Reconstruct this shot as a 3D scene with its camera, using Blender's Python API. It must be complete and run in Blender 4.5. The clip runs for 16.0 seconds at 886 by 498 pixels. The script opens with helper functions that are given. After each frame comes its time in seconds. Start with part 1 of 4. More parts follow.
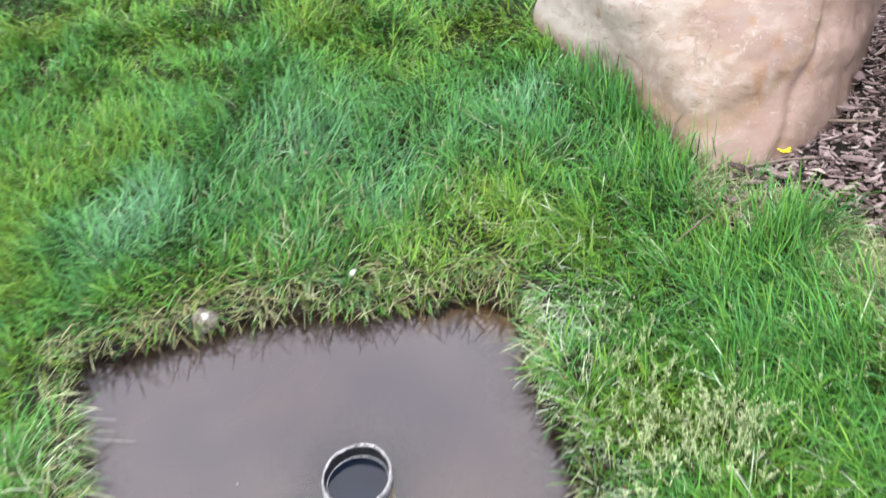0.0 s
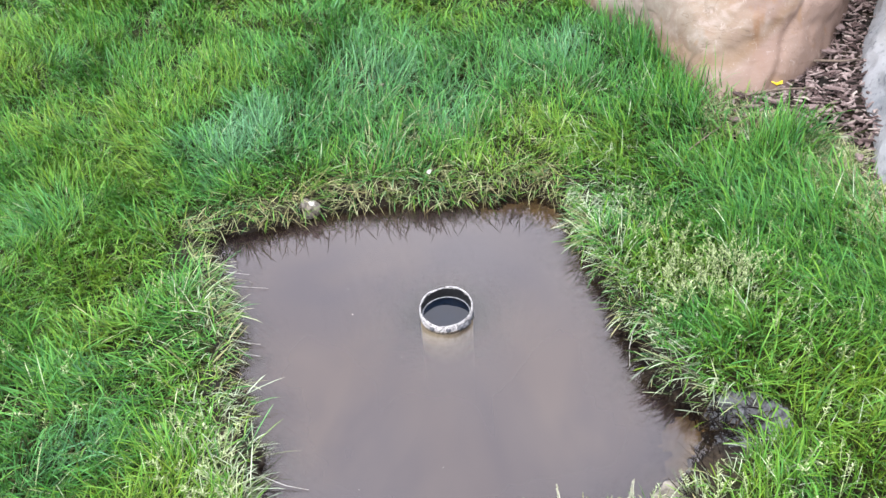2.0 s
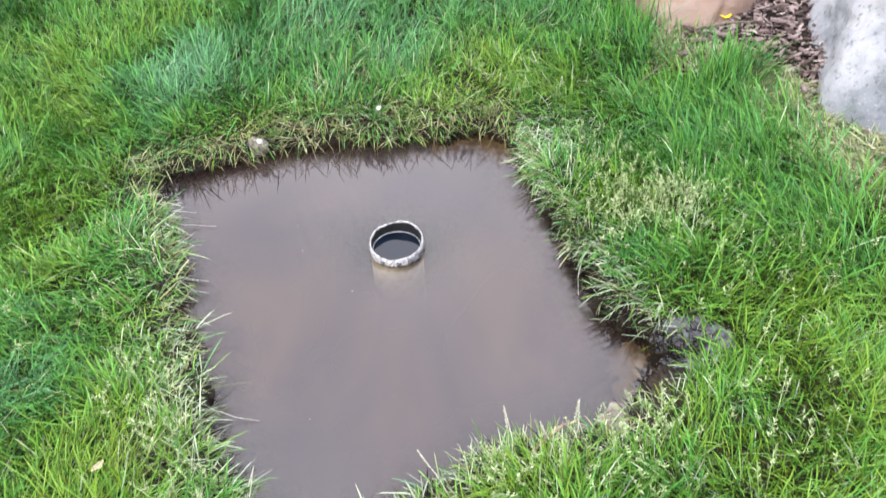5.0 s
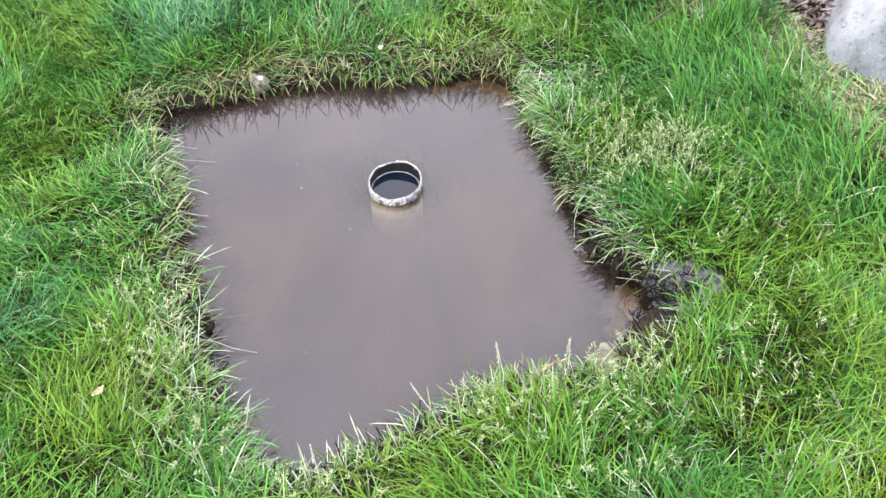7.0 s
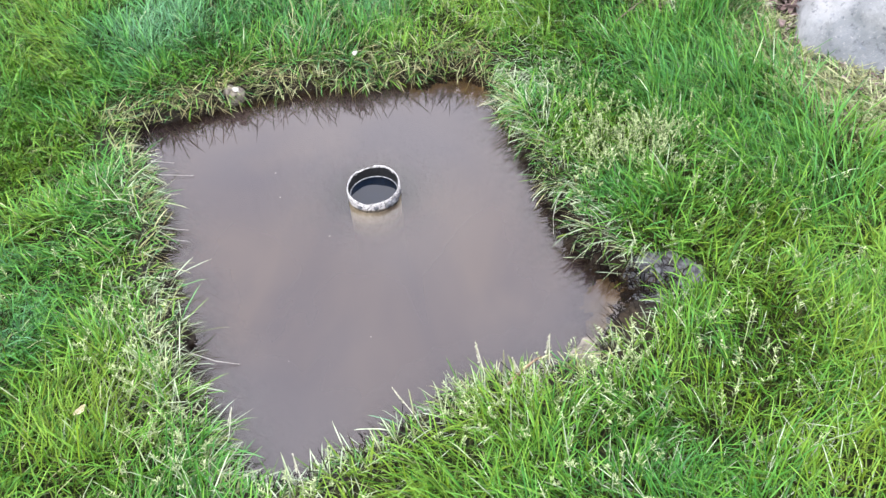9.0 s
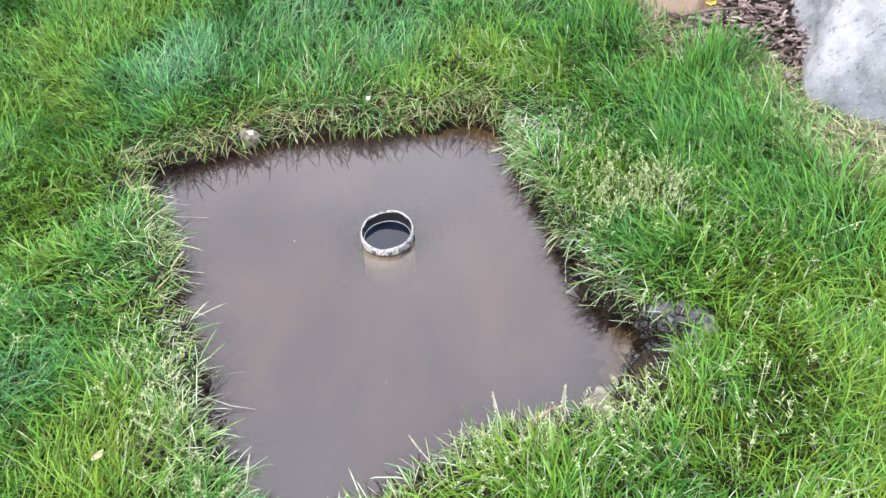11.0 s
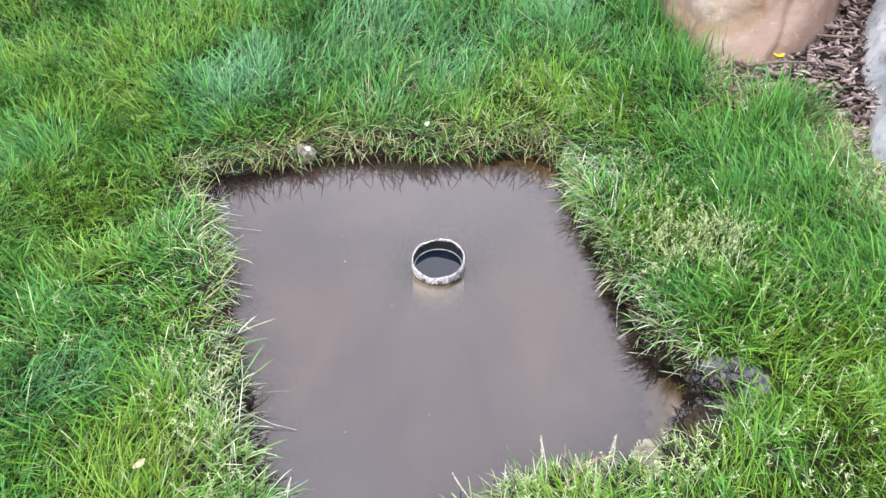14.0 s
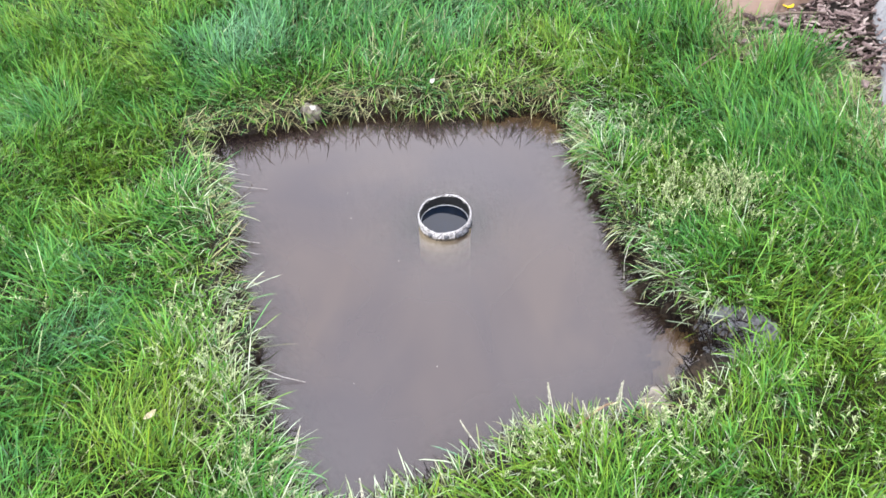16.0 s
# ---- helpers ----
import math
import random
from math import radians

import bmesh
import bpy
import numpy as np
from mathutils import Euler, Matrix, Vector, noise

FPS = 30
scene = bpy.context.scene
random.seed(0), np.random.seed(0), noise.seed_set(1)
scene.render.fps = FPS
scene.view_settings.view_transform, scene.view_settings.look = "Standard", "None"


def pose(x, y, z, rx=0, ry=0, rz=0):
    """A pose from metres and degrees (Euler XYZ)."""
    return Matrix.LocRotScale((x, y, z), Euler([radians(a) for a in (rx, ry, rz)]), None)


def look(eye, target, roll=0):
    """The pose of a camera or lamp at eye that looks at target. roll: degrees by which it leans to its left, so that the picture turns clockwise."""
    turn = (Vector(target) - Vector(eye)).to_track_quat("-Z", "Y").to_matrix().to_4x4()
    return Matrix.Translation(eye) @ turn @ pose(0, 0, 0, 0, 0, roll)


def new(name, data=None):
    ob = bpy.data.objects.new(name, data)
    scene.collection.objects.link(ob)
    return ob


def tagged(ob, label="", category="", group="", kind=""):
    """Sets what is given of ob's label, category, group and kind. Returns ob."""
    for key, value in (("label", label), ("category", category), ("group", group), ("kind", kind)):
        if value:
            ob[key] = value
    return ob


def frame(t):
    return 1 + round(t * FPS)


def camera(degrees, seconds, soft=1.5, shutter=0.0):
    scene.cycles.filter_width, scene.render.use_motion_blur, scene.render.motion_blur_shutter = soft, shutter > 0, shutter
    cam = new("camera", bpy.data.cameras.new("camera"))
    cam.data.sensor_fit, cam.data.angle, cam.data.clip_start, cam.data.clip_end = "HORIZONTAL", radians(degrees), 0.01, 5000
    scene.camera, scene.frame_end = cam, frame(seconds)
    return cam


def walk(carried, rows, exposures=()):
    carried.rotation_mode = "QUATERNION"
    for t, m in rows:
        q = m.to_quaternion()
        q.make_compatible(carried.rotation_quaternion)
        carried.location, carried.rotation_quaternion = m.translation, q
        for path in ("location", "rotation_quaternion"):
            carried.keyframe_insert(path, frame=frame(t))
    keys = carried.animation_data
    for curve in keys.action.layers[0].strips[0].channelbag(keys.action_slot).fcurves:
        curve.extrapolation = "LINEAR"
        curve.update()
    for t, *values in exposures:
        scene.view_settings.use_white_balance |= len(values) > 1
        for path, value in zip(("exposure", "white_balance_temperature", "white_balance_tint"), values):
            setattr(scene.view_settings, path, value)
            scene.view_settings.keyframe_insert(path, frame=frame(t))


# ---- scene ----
cam = camera(56.2, 16.0, 1.5, 0.5)

PATH = [
    (0, (0.296, -0.833, 1.025), (0.037, 0.795, -0.108), -4.7),
    (0.5, (0.281, -1.047, 1.051), (-0.025, 0.572, -0.082), -4.5),
    (1, (0.23, -1.2, 1.07), (-0.083, 0.419, -0.062), -5.5),
    (1.5, (0.206, -1.297, 1.069), (-0.067, 0.327, -0.065), -4.5),
    (2, (0.203, -1.306, 1.065), (-0.049, 0.324, -0.066), -3.7),
    (2.5, (0.213, -1.285, 1.064), (-0.007, 0.345, -0.073), -3.3),
    (3, (0.215, -1.289, 1.05), (0.021, 0.34, -0.094), -3.0),
    (3.5, (0.227, -1.305, 1.038), (0.051, 0.317, -0.119), -3.0),
    (4, (0.221, -1.308, 1.037), (0.05, 0.297, -0.145), -3.2),
    (4.5, (0.223, -1.315, 1.04), (0.063, 0.279, -0.156), -2.9),
    (5, (0.224, -1.323, 1.029), (0.069, 0.249, -0.197), -2.7),
    (5.2, (0.224, -1.313, 1.031), (0.068, 0.22, -0.245), -2.6),
    (7.5, (0.242, -1.346, 1.023), (0.088, 0.146, -0.3), -1.5),
    (8, (0.255, -1.343, 1.022), (0.107, 0.151, -0.3), -3.2),
    (10.3, (0.267, -1.33, 1.043), (0.119, 0.188, -0.251), -4.2),
    (10.5, (0.258, -1.327, 1.051), (0.111, 0.207, -0.225), -4.1),
    (11, (0.234, -1.339, 1.055), (0.094, 0.21, -0.203), -3.1),
    (11.5, (0.252, -1.332, 1.044), (0.115, 0.23, -0.197), -2.9),
    (12, (0.243, -1.324, 1.053), (0.091, 0.248, -0.174), -2.3),
    (12.5, (0.198, -1.315, 1.065), (0.048, 0.266, -0.15), 1.0),
    (13, (0.179, -1.306, 1.07), (0.009, 0.275, -0.143), 1.0),
    (13.5, (0.181, -1.306, 1.064), (-0.021, 0.274, -0.145), 0.0),
    (14, (0.183, -1.321, 1.063), (-0.024, 0.253, -0.153), 0.3),
    (14.5, (0.196, -1.32, 1.061), (-0.012, 0.255, -0.155), 0.1),
    (15, (0.193, -1.338, 1.042), (-0.031, 0.228, -0.182), -0.5),
    (15.5, (0.19, -1.334, 1.039), (-0.025, 0.223, -0.198), -0.6),
    (16, (0.192, -1.339, 1.036), (-0.033, 0.189, -0.233), -1.0),
]
walk(cam, [(t, look(eye, target, roll)) for t, eye, target, roll in PATH], [(0.0, 1.1), (16.0, 1.1)])

# ---- world and light: an even overcast day ----
world = bpy.data.worlds.new("overcast_sky")
scene.world = world
world.use_nodes = True
wn, wl = world.node_tree.nodes, world.node_tree.links
sky = wn.new("ShaderNodeTexSky")
sky.sky_type, sky.sun_disc = "NISHITA", False
sky.sun_elevation, sky.sun_rotation, sky.dust_density = radians(52), radians(215), 3.0
coord = wn.new("ShaderNodeTexCoord")
cloud = wn.new("ShaderNodeTexNoise")
cloud.inputs["Scale"].default_value, cloud.inputs["Detail"].default_value = 2.4, 3.0
ramp = wn.new("ShaderNodeValToRGB")
ramp.color_ramp.elements[0].position, ramp.color_ramp.elements[1].position = 0.35, 0.68
ramp.color_ramp.elements[0].color = (0.72, 0.715, 0.82, 1)
ramp.color_ramp.elements[1].color = (1.03, 1.02, 1.11, 1)
lift = wn.new("ShaderNodeVectorMath")
lift.operation = "SCALE"
lift.inputs["Scale"].default_value = 22.0
blend = wn.new("ShaderNodeMix")
blend.data_type = "RGBA"
blend.inputs["Factor"].default_value = 0.88
wl.new(coord.outputs["Generated"], cloud.inputs["Vector"])
wl.new(cloud.outputs["Fac"], ramp.inputs["Fac"])
wl.new(ramp.outputs["Color"], lift.inputs[0])
wl.new(sky.outputs["Color"], blend.inputs["A"])
# an overcast sky is brighter overhead than at the horizon
height, grade, dome = wn.new("ShaderNodeSeparateXYZ"), wn.new("ShaderNodeMapRange"), wn.new("ShaderNodeVectorMath")
grade.inputs["To Min"].default_value, grade.inputs["To Max"].default_value = 0.54, 1.08
dome.operation = "SCALE"
wl.new(coord.outputs["Generated"], height.inputs["Vector"])
wl.new(height.outputs["Z"], grade.inputs["Value"])
wl.new(lift.outputs["Vector"], dome.inputs[0])
wl.new(grade.outputs["Result"], dome.inputs["Scale"])
wl.new(dome.outputs["Vector"], blend.inputs["B"])
wl.new(blend.outputs["Result"], wn["Background"].inputs["Color"])
wn["Background"].inputs["Strength"].default_value = 0.11
sun = new("sun", bpy.data.lights.new("sun", "SUN"))
sun.data.energy, sun.data.angle, sun.data.color = 1.3, radians(25), (1.0, 0.96, 0.9)
sun.matrix_world = look((-1.6, -2.2, 3.6), (0, 0, 0))


# ---- materials ----
def material(name, rough=0.8, spec=0.5):
    m = bpy.data.materials.new(name)
    m.use_nodes = True
    b = m.node_tree.nodes["Principled BSDF"]
    b.inputs["Roughness"].default_value = rough
    b.inputs["Specular IOR Level"].default_value = spec
    return m, m.node_tree.nodes, m.node_tree.links, b


def noise_node(m, scale, detail=4.0, rough=0.55, stretch=None, distort=0.0):
    n, l = m.node_tree.nodes, m.node_tree.links
    tc, tex = n.new("ShaderNodeTexCoord"), n.new("ShaderNodeTexNoise")
    tex.inputs["Scale"].default_value, tex.inputs["Detail"].default_value = scale, detail
    tex.inputs["Roughness"].default_value, tex.inputs["Distortion"].default_value = rough, distort
    if stretch:
        mp = n.new("ShaderNodeMapping")
        mp.inputs["Scale"].default_value = stretch[:3]
        if len(stretch) > 3:
            mp.inputs["Rotation"].default_value = [radians(a) for a in stretch[3:]]
        l.new(tc.outputs["Object"], mp.inputs["Vector"])
        l.new(mp.outputs["Vector"], tex.inputs["Vector"])
    else:
        l.new(tc.outputs["Object"], tex.inputs["Vector"])
    return tex.outputs["Fac"]


def ramp_node(m, fac, stops):
    n, l = m.node_tree.nodes, m.node_tree.links
    r = n.new("ShaderNodeValToRGB")
    e = r.color_ramp.elements
    while len(e) < len(stops):
        e.new(0.5)
    for el, (p, c) in zip(e, stops):
        el.position, el.color = p, (*c, 1) if len(c) == 3 else c
    l.new(fac, r.inputs["Fac"])
    return r.outputs["Color"]


def mix_node(m, fac, a, b, how="MIX"):
    n, l = m.node_tree.nodes, m.node_tree.links
    x = n.new("ShaderNodeMix")
    x.data_type, x.blend_type = "RGBA", how
    for key, v in (("Factor", fac), ("A", a), ("B", b)):
        s = x.inputs[key]
        if isinstance(v, bpy.types.NodeSocket):
            l.new(v, s)
        else:
            s.default_value = v if key == "Factor" else (*v, 1)
    return x.outputs["Result"]


def bump_node(m, height, strength, distance, chain=None):
    n, l = m.node_tree.nodes, m.node_tree.links
    b = n.new("ShaderNodeBump")
    b.inputs["Strength"].default_value, b.inputs["Distance"].default_value = strength, distance
    l.new(height, b.inputs["Height"])
    if chain:
        l.new(chain, b.inputs["Normal"])
    return b.outputs["Normal"]


def soil_material():
    m, n, l, b = material("wet_soil", 0.7, 0.45)
    fine, broad = noise_node(m, 90, 6), noise_node(m, 7, 4)
    b.inputs["Specular IOR Level"].default_value = 0.12
    c1 = ramp_node(m, fine, [(0.3, (0.003, 0.0025, 0.002)), (0.55, (0.012, 0.010, 0.008)), (0.75, (0.045, 0.038, 0.030))])
    c2 = ramp_node(m, fine, [(0.3, (0.006, 0.004, 0.0025)), (0.7, (0.038, 0.028, 0.017))])
    l.new(mix_node(m, ramp_node(m, broad, [(0.4, (0, 0, 0)), (0.62, (1, 1, 1))]), c1, c2), b.inputs["Base Color"])
    l.new(bump_node(m, fine, 0.8, 0.006, bump_node(m, noise_node(m, 30, 5), 0.7, 0.012)), b.inputs["Normal"])
    return m


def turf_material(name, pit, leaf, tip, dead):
    """Matted turf: the floor between the blades, coloured near-black for their shade, or far lawn whose single blades
    are no longer told apart.
    """
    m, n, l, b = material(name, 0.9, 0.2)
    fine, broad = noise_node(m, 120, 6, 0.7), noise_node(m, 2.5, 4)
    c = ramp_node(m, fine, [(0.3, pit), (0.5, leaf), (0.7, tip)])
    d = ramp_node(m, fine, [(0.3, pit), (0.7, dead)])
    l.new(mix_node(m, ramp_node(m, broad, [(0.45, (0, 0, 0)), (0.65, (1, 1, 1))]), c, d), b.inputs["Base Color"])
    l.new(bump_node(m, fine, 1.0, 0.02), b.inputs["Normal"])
    return m


def blade_material(name, stops, root, tip, through_light=0.3, rough=0.42, spec=0.35, pale=(0.165, 0.30, 0.095)):
    """UV x: the hue of the blade's clump; UV y: root to tip. Every blade varies by itself as well."""
    m, n, l, b = material(name, rough, spec)
    uv, sep, geo = n.new("ShaderNodeUVMap"), n.new("ShaderNodeSeparateXYZ"), n.new("ShaderNodeNewGeometry")
    uv.uv_map = "blade"
    l.new(uv.outputs["UV"], sep.inputs["Vector"])
    c = ramp_node(m, sep.outputs["X"], stops)
    value = ramp_node(m, geo.outputs["Random Per Island"], [(0.0, (0.30, 0.30, 0.30)), (0.6, (0.92, 0.92, 0.92)), (1.0, (1.4, 1.37, 1.4))])
    c = mix_node(m, 1.0, c, value, "MULTIPLY")
    c = mix_node(m, ramp_node(m, geo.outputs["Random Per Island"], [(0.6, (0, 0, 0)), (1.0, (0.5, 0.5, 0.5))]), c, pale)
    # darkened roots: the shade low among the blades is put into their colour
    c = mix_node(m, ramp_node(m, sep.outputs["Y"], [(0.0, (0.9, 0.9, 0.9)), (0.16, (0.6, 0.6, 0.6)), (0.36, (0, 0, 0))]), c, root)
    c = mix_node(m, ramp_node(m, sep.outputs["Y"], [(0.86, (0, 0, 0)), (1.0, (0.6, 0.6, 0.6))]), c, tip)
    l.new(c, b.inputs["Base Color"])
    t, mx = n.new("ShaderNodeBsdfTranslucent"), n.new("ShaderNodeMixShader")
    l.new(mix_node(m, 1.0, c, (1.25, 1.2, 0.6), "MULTIPLY"), t.inputs["Color"])
    mx.inputs["Fac"].default_value = through_light
    l.new(b.outputs["BSDF"], mx.inputs[1])
    l.new(t.outputs["BSDF"], mx.inputs[2])
    l.new(mx.outputs["Shader"], n["Material Output"].inputs["Surface"])
    return m


def silt_material(name, plum, tan, ior):
    """Muddy water: drifts of plum and tan silt that hide the bed where it is deep (the mesh carries the murk), and a surface that mirrors the sky by Fresnel."""
    m, n, l, b = material(name)
    n.remove(b)
    d, t, mx = n.new("ShaderNodeBsdfDiffuse"), n.new("ShaderNodeBsdfTransparent"), n.new("ShaderNodeMixShader")
    g, f, top = n.new("ShaderNodeBsdfGlossy"), n.new("ShaderNodeFresnel"), n.new("ShaderNodeMixShader")
    murk = n.new("ShaderNodeAttribute")
    murk.attribute_name = "murk"
    drift = ramp_node(m, noise_node(m, 2.3, 3, 0.5, (1.4, 1.0, 1, 0, 0, -50), 0.6), [(0.36, (0, 0, 0)), (0.66, (1, 1, 1))])
    l.new(mix_node(m, drift, plum, tan), d.inputs["Color"])
    t.inputs["Color"].default_value = (0.95, 0.84, 0.66, 1)
    f.inputs["IOR"].default_value, g.inputs["Roughness"].default_value = ior, 0.02
    l.new(murk.outputs["Fac"], mx.inputs["Fac"])
    l.new(t.outputs["BSDF"], mx.inputs[1])
    l.new(d.outputs["BSDF"], mx.inputs[2])
    l.new(f.outputs["Fac"], top.inputs["Fac"])
    l.new(mx.outputs["Shader"], top.inputs[1])
    l.new(g.outputs["BSDF"], top.inputs[2])
    l.new(top.outputs["Shader"], n["Material Output"].inputs["Surface"])
    return m


def tan_rock_material():
    m, n, l, b = material("tan_sandstone", 0.62, 0.4)
    broad, mid, fine = noise_node(m, 3.0, 5, 0.55, None, 0.6), noise_node(m, 11, 6, 0.6, (1, 1.6, 2.2, 20, 35, 0), 0.8), noise_node(m, 150, 5, 0.7)
    c = ramp_node(m, broad, [(0.33, (0.202, 0.181, 0.154)), (0.45, (0.179, 0.132, 0.0926)), (0.56, (0.163, 0.11, 0.0859)), (0.68, (0.193, 0.153, 0.128))])
    c = mix_node(m, ramp_node(m, mid, [(0.5, (0, 0, 0)), (0.62, (0.75, 0.75, 0.75))]), c, (0.248, 0.203, 0.17))
    c = mix_node(m, ramp_node(m, noise_node(m, 7, 5, 0.6, (2.5, 1, 1, 0, 30, 40)), [(0.3, (0.8, 0.8, 0.8)), (0.42, (0, 0, 0))]), c, (0.17, 0.0918, 0.044))
    tc, sep = n.new("ShaderNodeTexCoord"), n.new("ShaderNodeSeparateXYZ")
    l.new(tc.outputs["Object"], sep.inputs["Vector"])

    def calc(op, a, b):
        k = n.new("ShaderNodeMath")
        k.operation = op
        for i, v in enumerate((a, b)):
            if isinstance(v, bpy.types.NodeSocket):
                l.new(v, k.inputs[i])
            else:
                k.inputs[i].default_value = v
        return k.outputs[0]

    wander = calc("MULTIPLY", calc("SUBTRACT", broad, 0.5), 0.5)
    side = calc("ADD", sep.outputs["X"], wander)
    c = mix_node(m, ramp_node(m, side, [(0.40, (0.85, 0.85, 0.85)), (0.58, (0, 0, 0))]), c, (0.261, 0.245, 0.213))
    below = calc("SUBTRACT", calc("ADD", sep.outputs["Z"], calc("MULTIPLY", wander, 0.15)), calc("MULTIPLY", calc("MAXIMUM", calc("SUBTRACT", sep.outputs["X"], 0.66), 0.0), 0.95))
    c = mix_node(m, ramp_node(m, below, [(0.17, (0.8, 0.8, 0.8)), (0.205, (0, 0, 0))]), c, (0.186, 0.124, 0.0969))
    c = mix_node(m, ramp_node(m, below, [(0.18, (0, 0, 0)), (0.205, (0.6, 0.6, 0.6)), (0.25, (0, 0, 0))]), c, (0.15, 0.0884, 0.044))
    crack = noise_node(m, 6.5, 4, 0.6, (1, 1, 1.6, 35, 10, 20), 0.5)
    c = mix_node(m, ramp_node(m, crack, [(0.472, (0, 0, 0)), (0.48, (0.55, 0.55, 0.55)), (0.488, (0, 0, 0))]), c, (0.0848, 0.0523, 0.0314))
    c = mix_node(m, ramp_node(m, fine, [(0.32, (0.5, 0.5, 0.5)), (0.45, (0, 0, 0))]), c, (0.196, 0.13, 0.0817))
    c = mix_node(m, ramp_node(m, fine, [(0.62, (0, 0, 0)), (0.74, (0.7, 0.7, 0.7))]), c, (0.378, 0.346, 0.308))
    fleck = noise_node(m, 62, 5, 0.7, (1.0, 1.0, 0.35, 0, 25, 15), 1.2)
    c = mix_node(m, ramp_node(m, fleck, [(0.60, (0, 0, 0)), (0.72, (0.55, 0.55, 0.55))]), c, (0.374, 0.332, 0.297))
    c = mix_node(m, ramp_node(m, noise_node(m, 16, 5, 0.65, None, 1.0), [(0.30, (0.7, 0.7, 0.7)), (0.40, (0, 0, 0))]), c, (0.178, 0.102, 0.051))
    l.new(c, b.inputs["Base Color"])
    l.new(bump_node(m, fine, 0.25, 0.003, bump_node(m, mid, 0.35, 0.010)), b.inputs["Normal"])
    return m


def grey_rock_material():
    m, n, l, b = material("grey_granite", 0.75, 0.35)
    broad, fine, speck = noise_node(m, 4.5, 5, 0.6), noise_node(m, 160, 4, 0.7), noise_node(m, 60, 5, 0.7)
    c = ramp_node(m, broad, [(0.35, (0.132, 0.145, 0.158)), (0.5, (0.211, 0.22, 0.229)), (0.65, (0.264, 0.264, 0.26))])
    c = mix_node(m, ramp_node(m, noise_node(m, 13, 4, 0.6, (1, 1, 3.5, 15, 0, 0)), [(0.30, (0.8, 0.8, 0.8)), (0.38, (0, 0, 0))]), c, (0.106, 0.123, 0.15))
    c = mix_node(m, ramp_node(m, speck, [(0.36, (0.9, 0.9, 0.9)), (0.45, (0, 0, 0))]), c, (0.0748, 0.0836, 0.0968))
    c = mix_node(m, ramp_node(m, fine, [(0.58, (0, 0, 0)), (0.80, (0.6, 0.6, 0.6))]), c, (0.46, 0.46, 0.46))
    c = mix_node(m, ramp_node(m, noise_node(m, 8, 5, 0.6), [(0.48, (0, 0, 0)), (0.66, (0.5, 0.5, 0.5))]), c, (0.29, 0.30, 0.315))
    l.new(c, b.inputs["Base Color"])
    l.new(bump_node(m, fine, 0.4, 0.003, bump_node(m, noise_node(m, 22, 6, 0.65), 0.6, 0.012)), b.inputs["Normal"])
    return m


def island_material(name, stops, grain, rough=0.85, spec=0.3):
    m, n, l, b = material(name, rough, spec)
    geo = n.new("ShaderNodeNewGeometry")
    c = ramp_node(m, geo.outputs["Random Per Island"], stops)
    g = noise_node(m, grain, 5, 0.65)
    l.new(mix_node(m, 1.0, c, ramp_node(m, g, [(0.25, (0.45, 0.45, 0.45)), (0.75, (1.35, 1.35, 1.35))]), "MULTIPLY"), b.inputs["Base Color"])
    l.new(bump_node(m, g, 0.7, 0.003), b.inputs["Normal"])
    return m


def plain_material(name, dark, light, scale, rough=0.8, depth=0.003, spec=0.4):
    m, n, l, b = material(name, rough, spec)
    g = noise_node(m, scale, 5, 0.65)
    l.new(ramp_node(m, g, [(0.36, dark), (0.62, light)]), b.inputs["Base Color"])
    l.new(bump_node(m, g, 0.6, depth), b.inputs["Normal"])
    return m


def pipe_wall_material():
    """Off-white plastic above, browner further down: the murky water's dimming is put into the colour."""
    m, n, l, b = material("pipe_plastic", 0.5, 0.4)
    tc, sep, mr = n.new("ShaderNodeTexCoord"), n.new("ShaderNodeSeparateXYZ"), n.new("ShaderNodeMapRange")
    l.new(tc.outputs["Object"], sep.inputs["Vector"])
    l.new(sep.outputs["Z"], mr.inputs["Value"])
    mr.inputs["From Min"].default_value, mr.inputs["From Max"].default_value = -0.09, -0.02
    g = noise_node(m, 70, 5, 0.65)
    white = ramp_node(m, g, [(0.3, (0.55, 0.50, 0.40)), (0.6, (0.85, 0.82, 0.74))])
    # the brown that the wall's painted dimming ends in
    mud = ramp_node(m, g, [(0.3, (0.05, 0.035, 0.02)), (0.7, (0.10, 0.07, 0.045))])
    l.new(mix_node(m, mr.outputs["Result"], mud, white), b.inputs["Base Color"])
    l.new(bump_node(m, g, 0.5, 0.003), b.inputs["Normal"])
    return m


M_SILT = plain_material("settled_silt", (0.052, 0.038, 0.014), (0.145, 0.102, 0.038), 30, 0.8, 0.004)
M_SOIL = soil_material()
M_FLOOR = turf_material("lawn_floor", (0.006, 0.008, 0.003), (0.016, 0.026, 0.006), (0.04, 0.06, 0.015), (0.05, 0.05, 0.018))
M_TURF = turf_material("far_lawn", (0.012, 0.025, 0.005), (0.028, 0.068, 0.010), (0.048, 0.102, 0.020), (0.058, 0.088, 0.020))
GREENS = [(0.0, (0.152, 0.250, 0.020)), (0.25, (0.096, 0.236, 0.020)), (0.5, (0.041, 0.182, 0.022)), (0.75, (0.054, 0.208, 0.058)), (1.0, (0.115, 0.290, 0.150))]
GAP_DARKS = [(0.0, (0.016, 0.016, 0.006)), (0.6, (0.022, 0.030, 0.008)), (1.0, (0.05, 0.045, 0.018))]
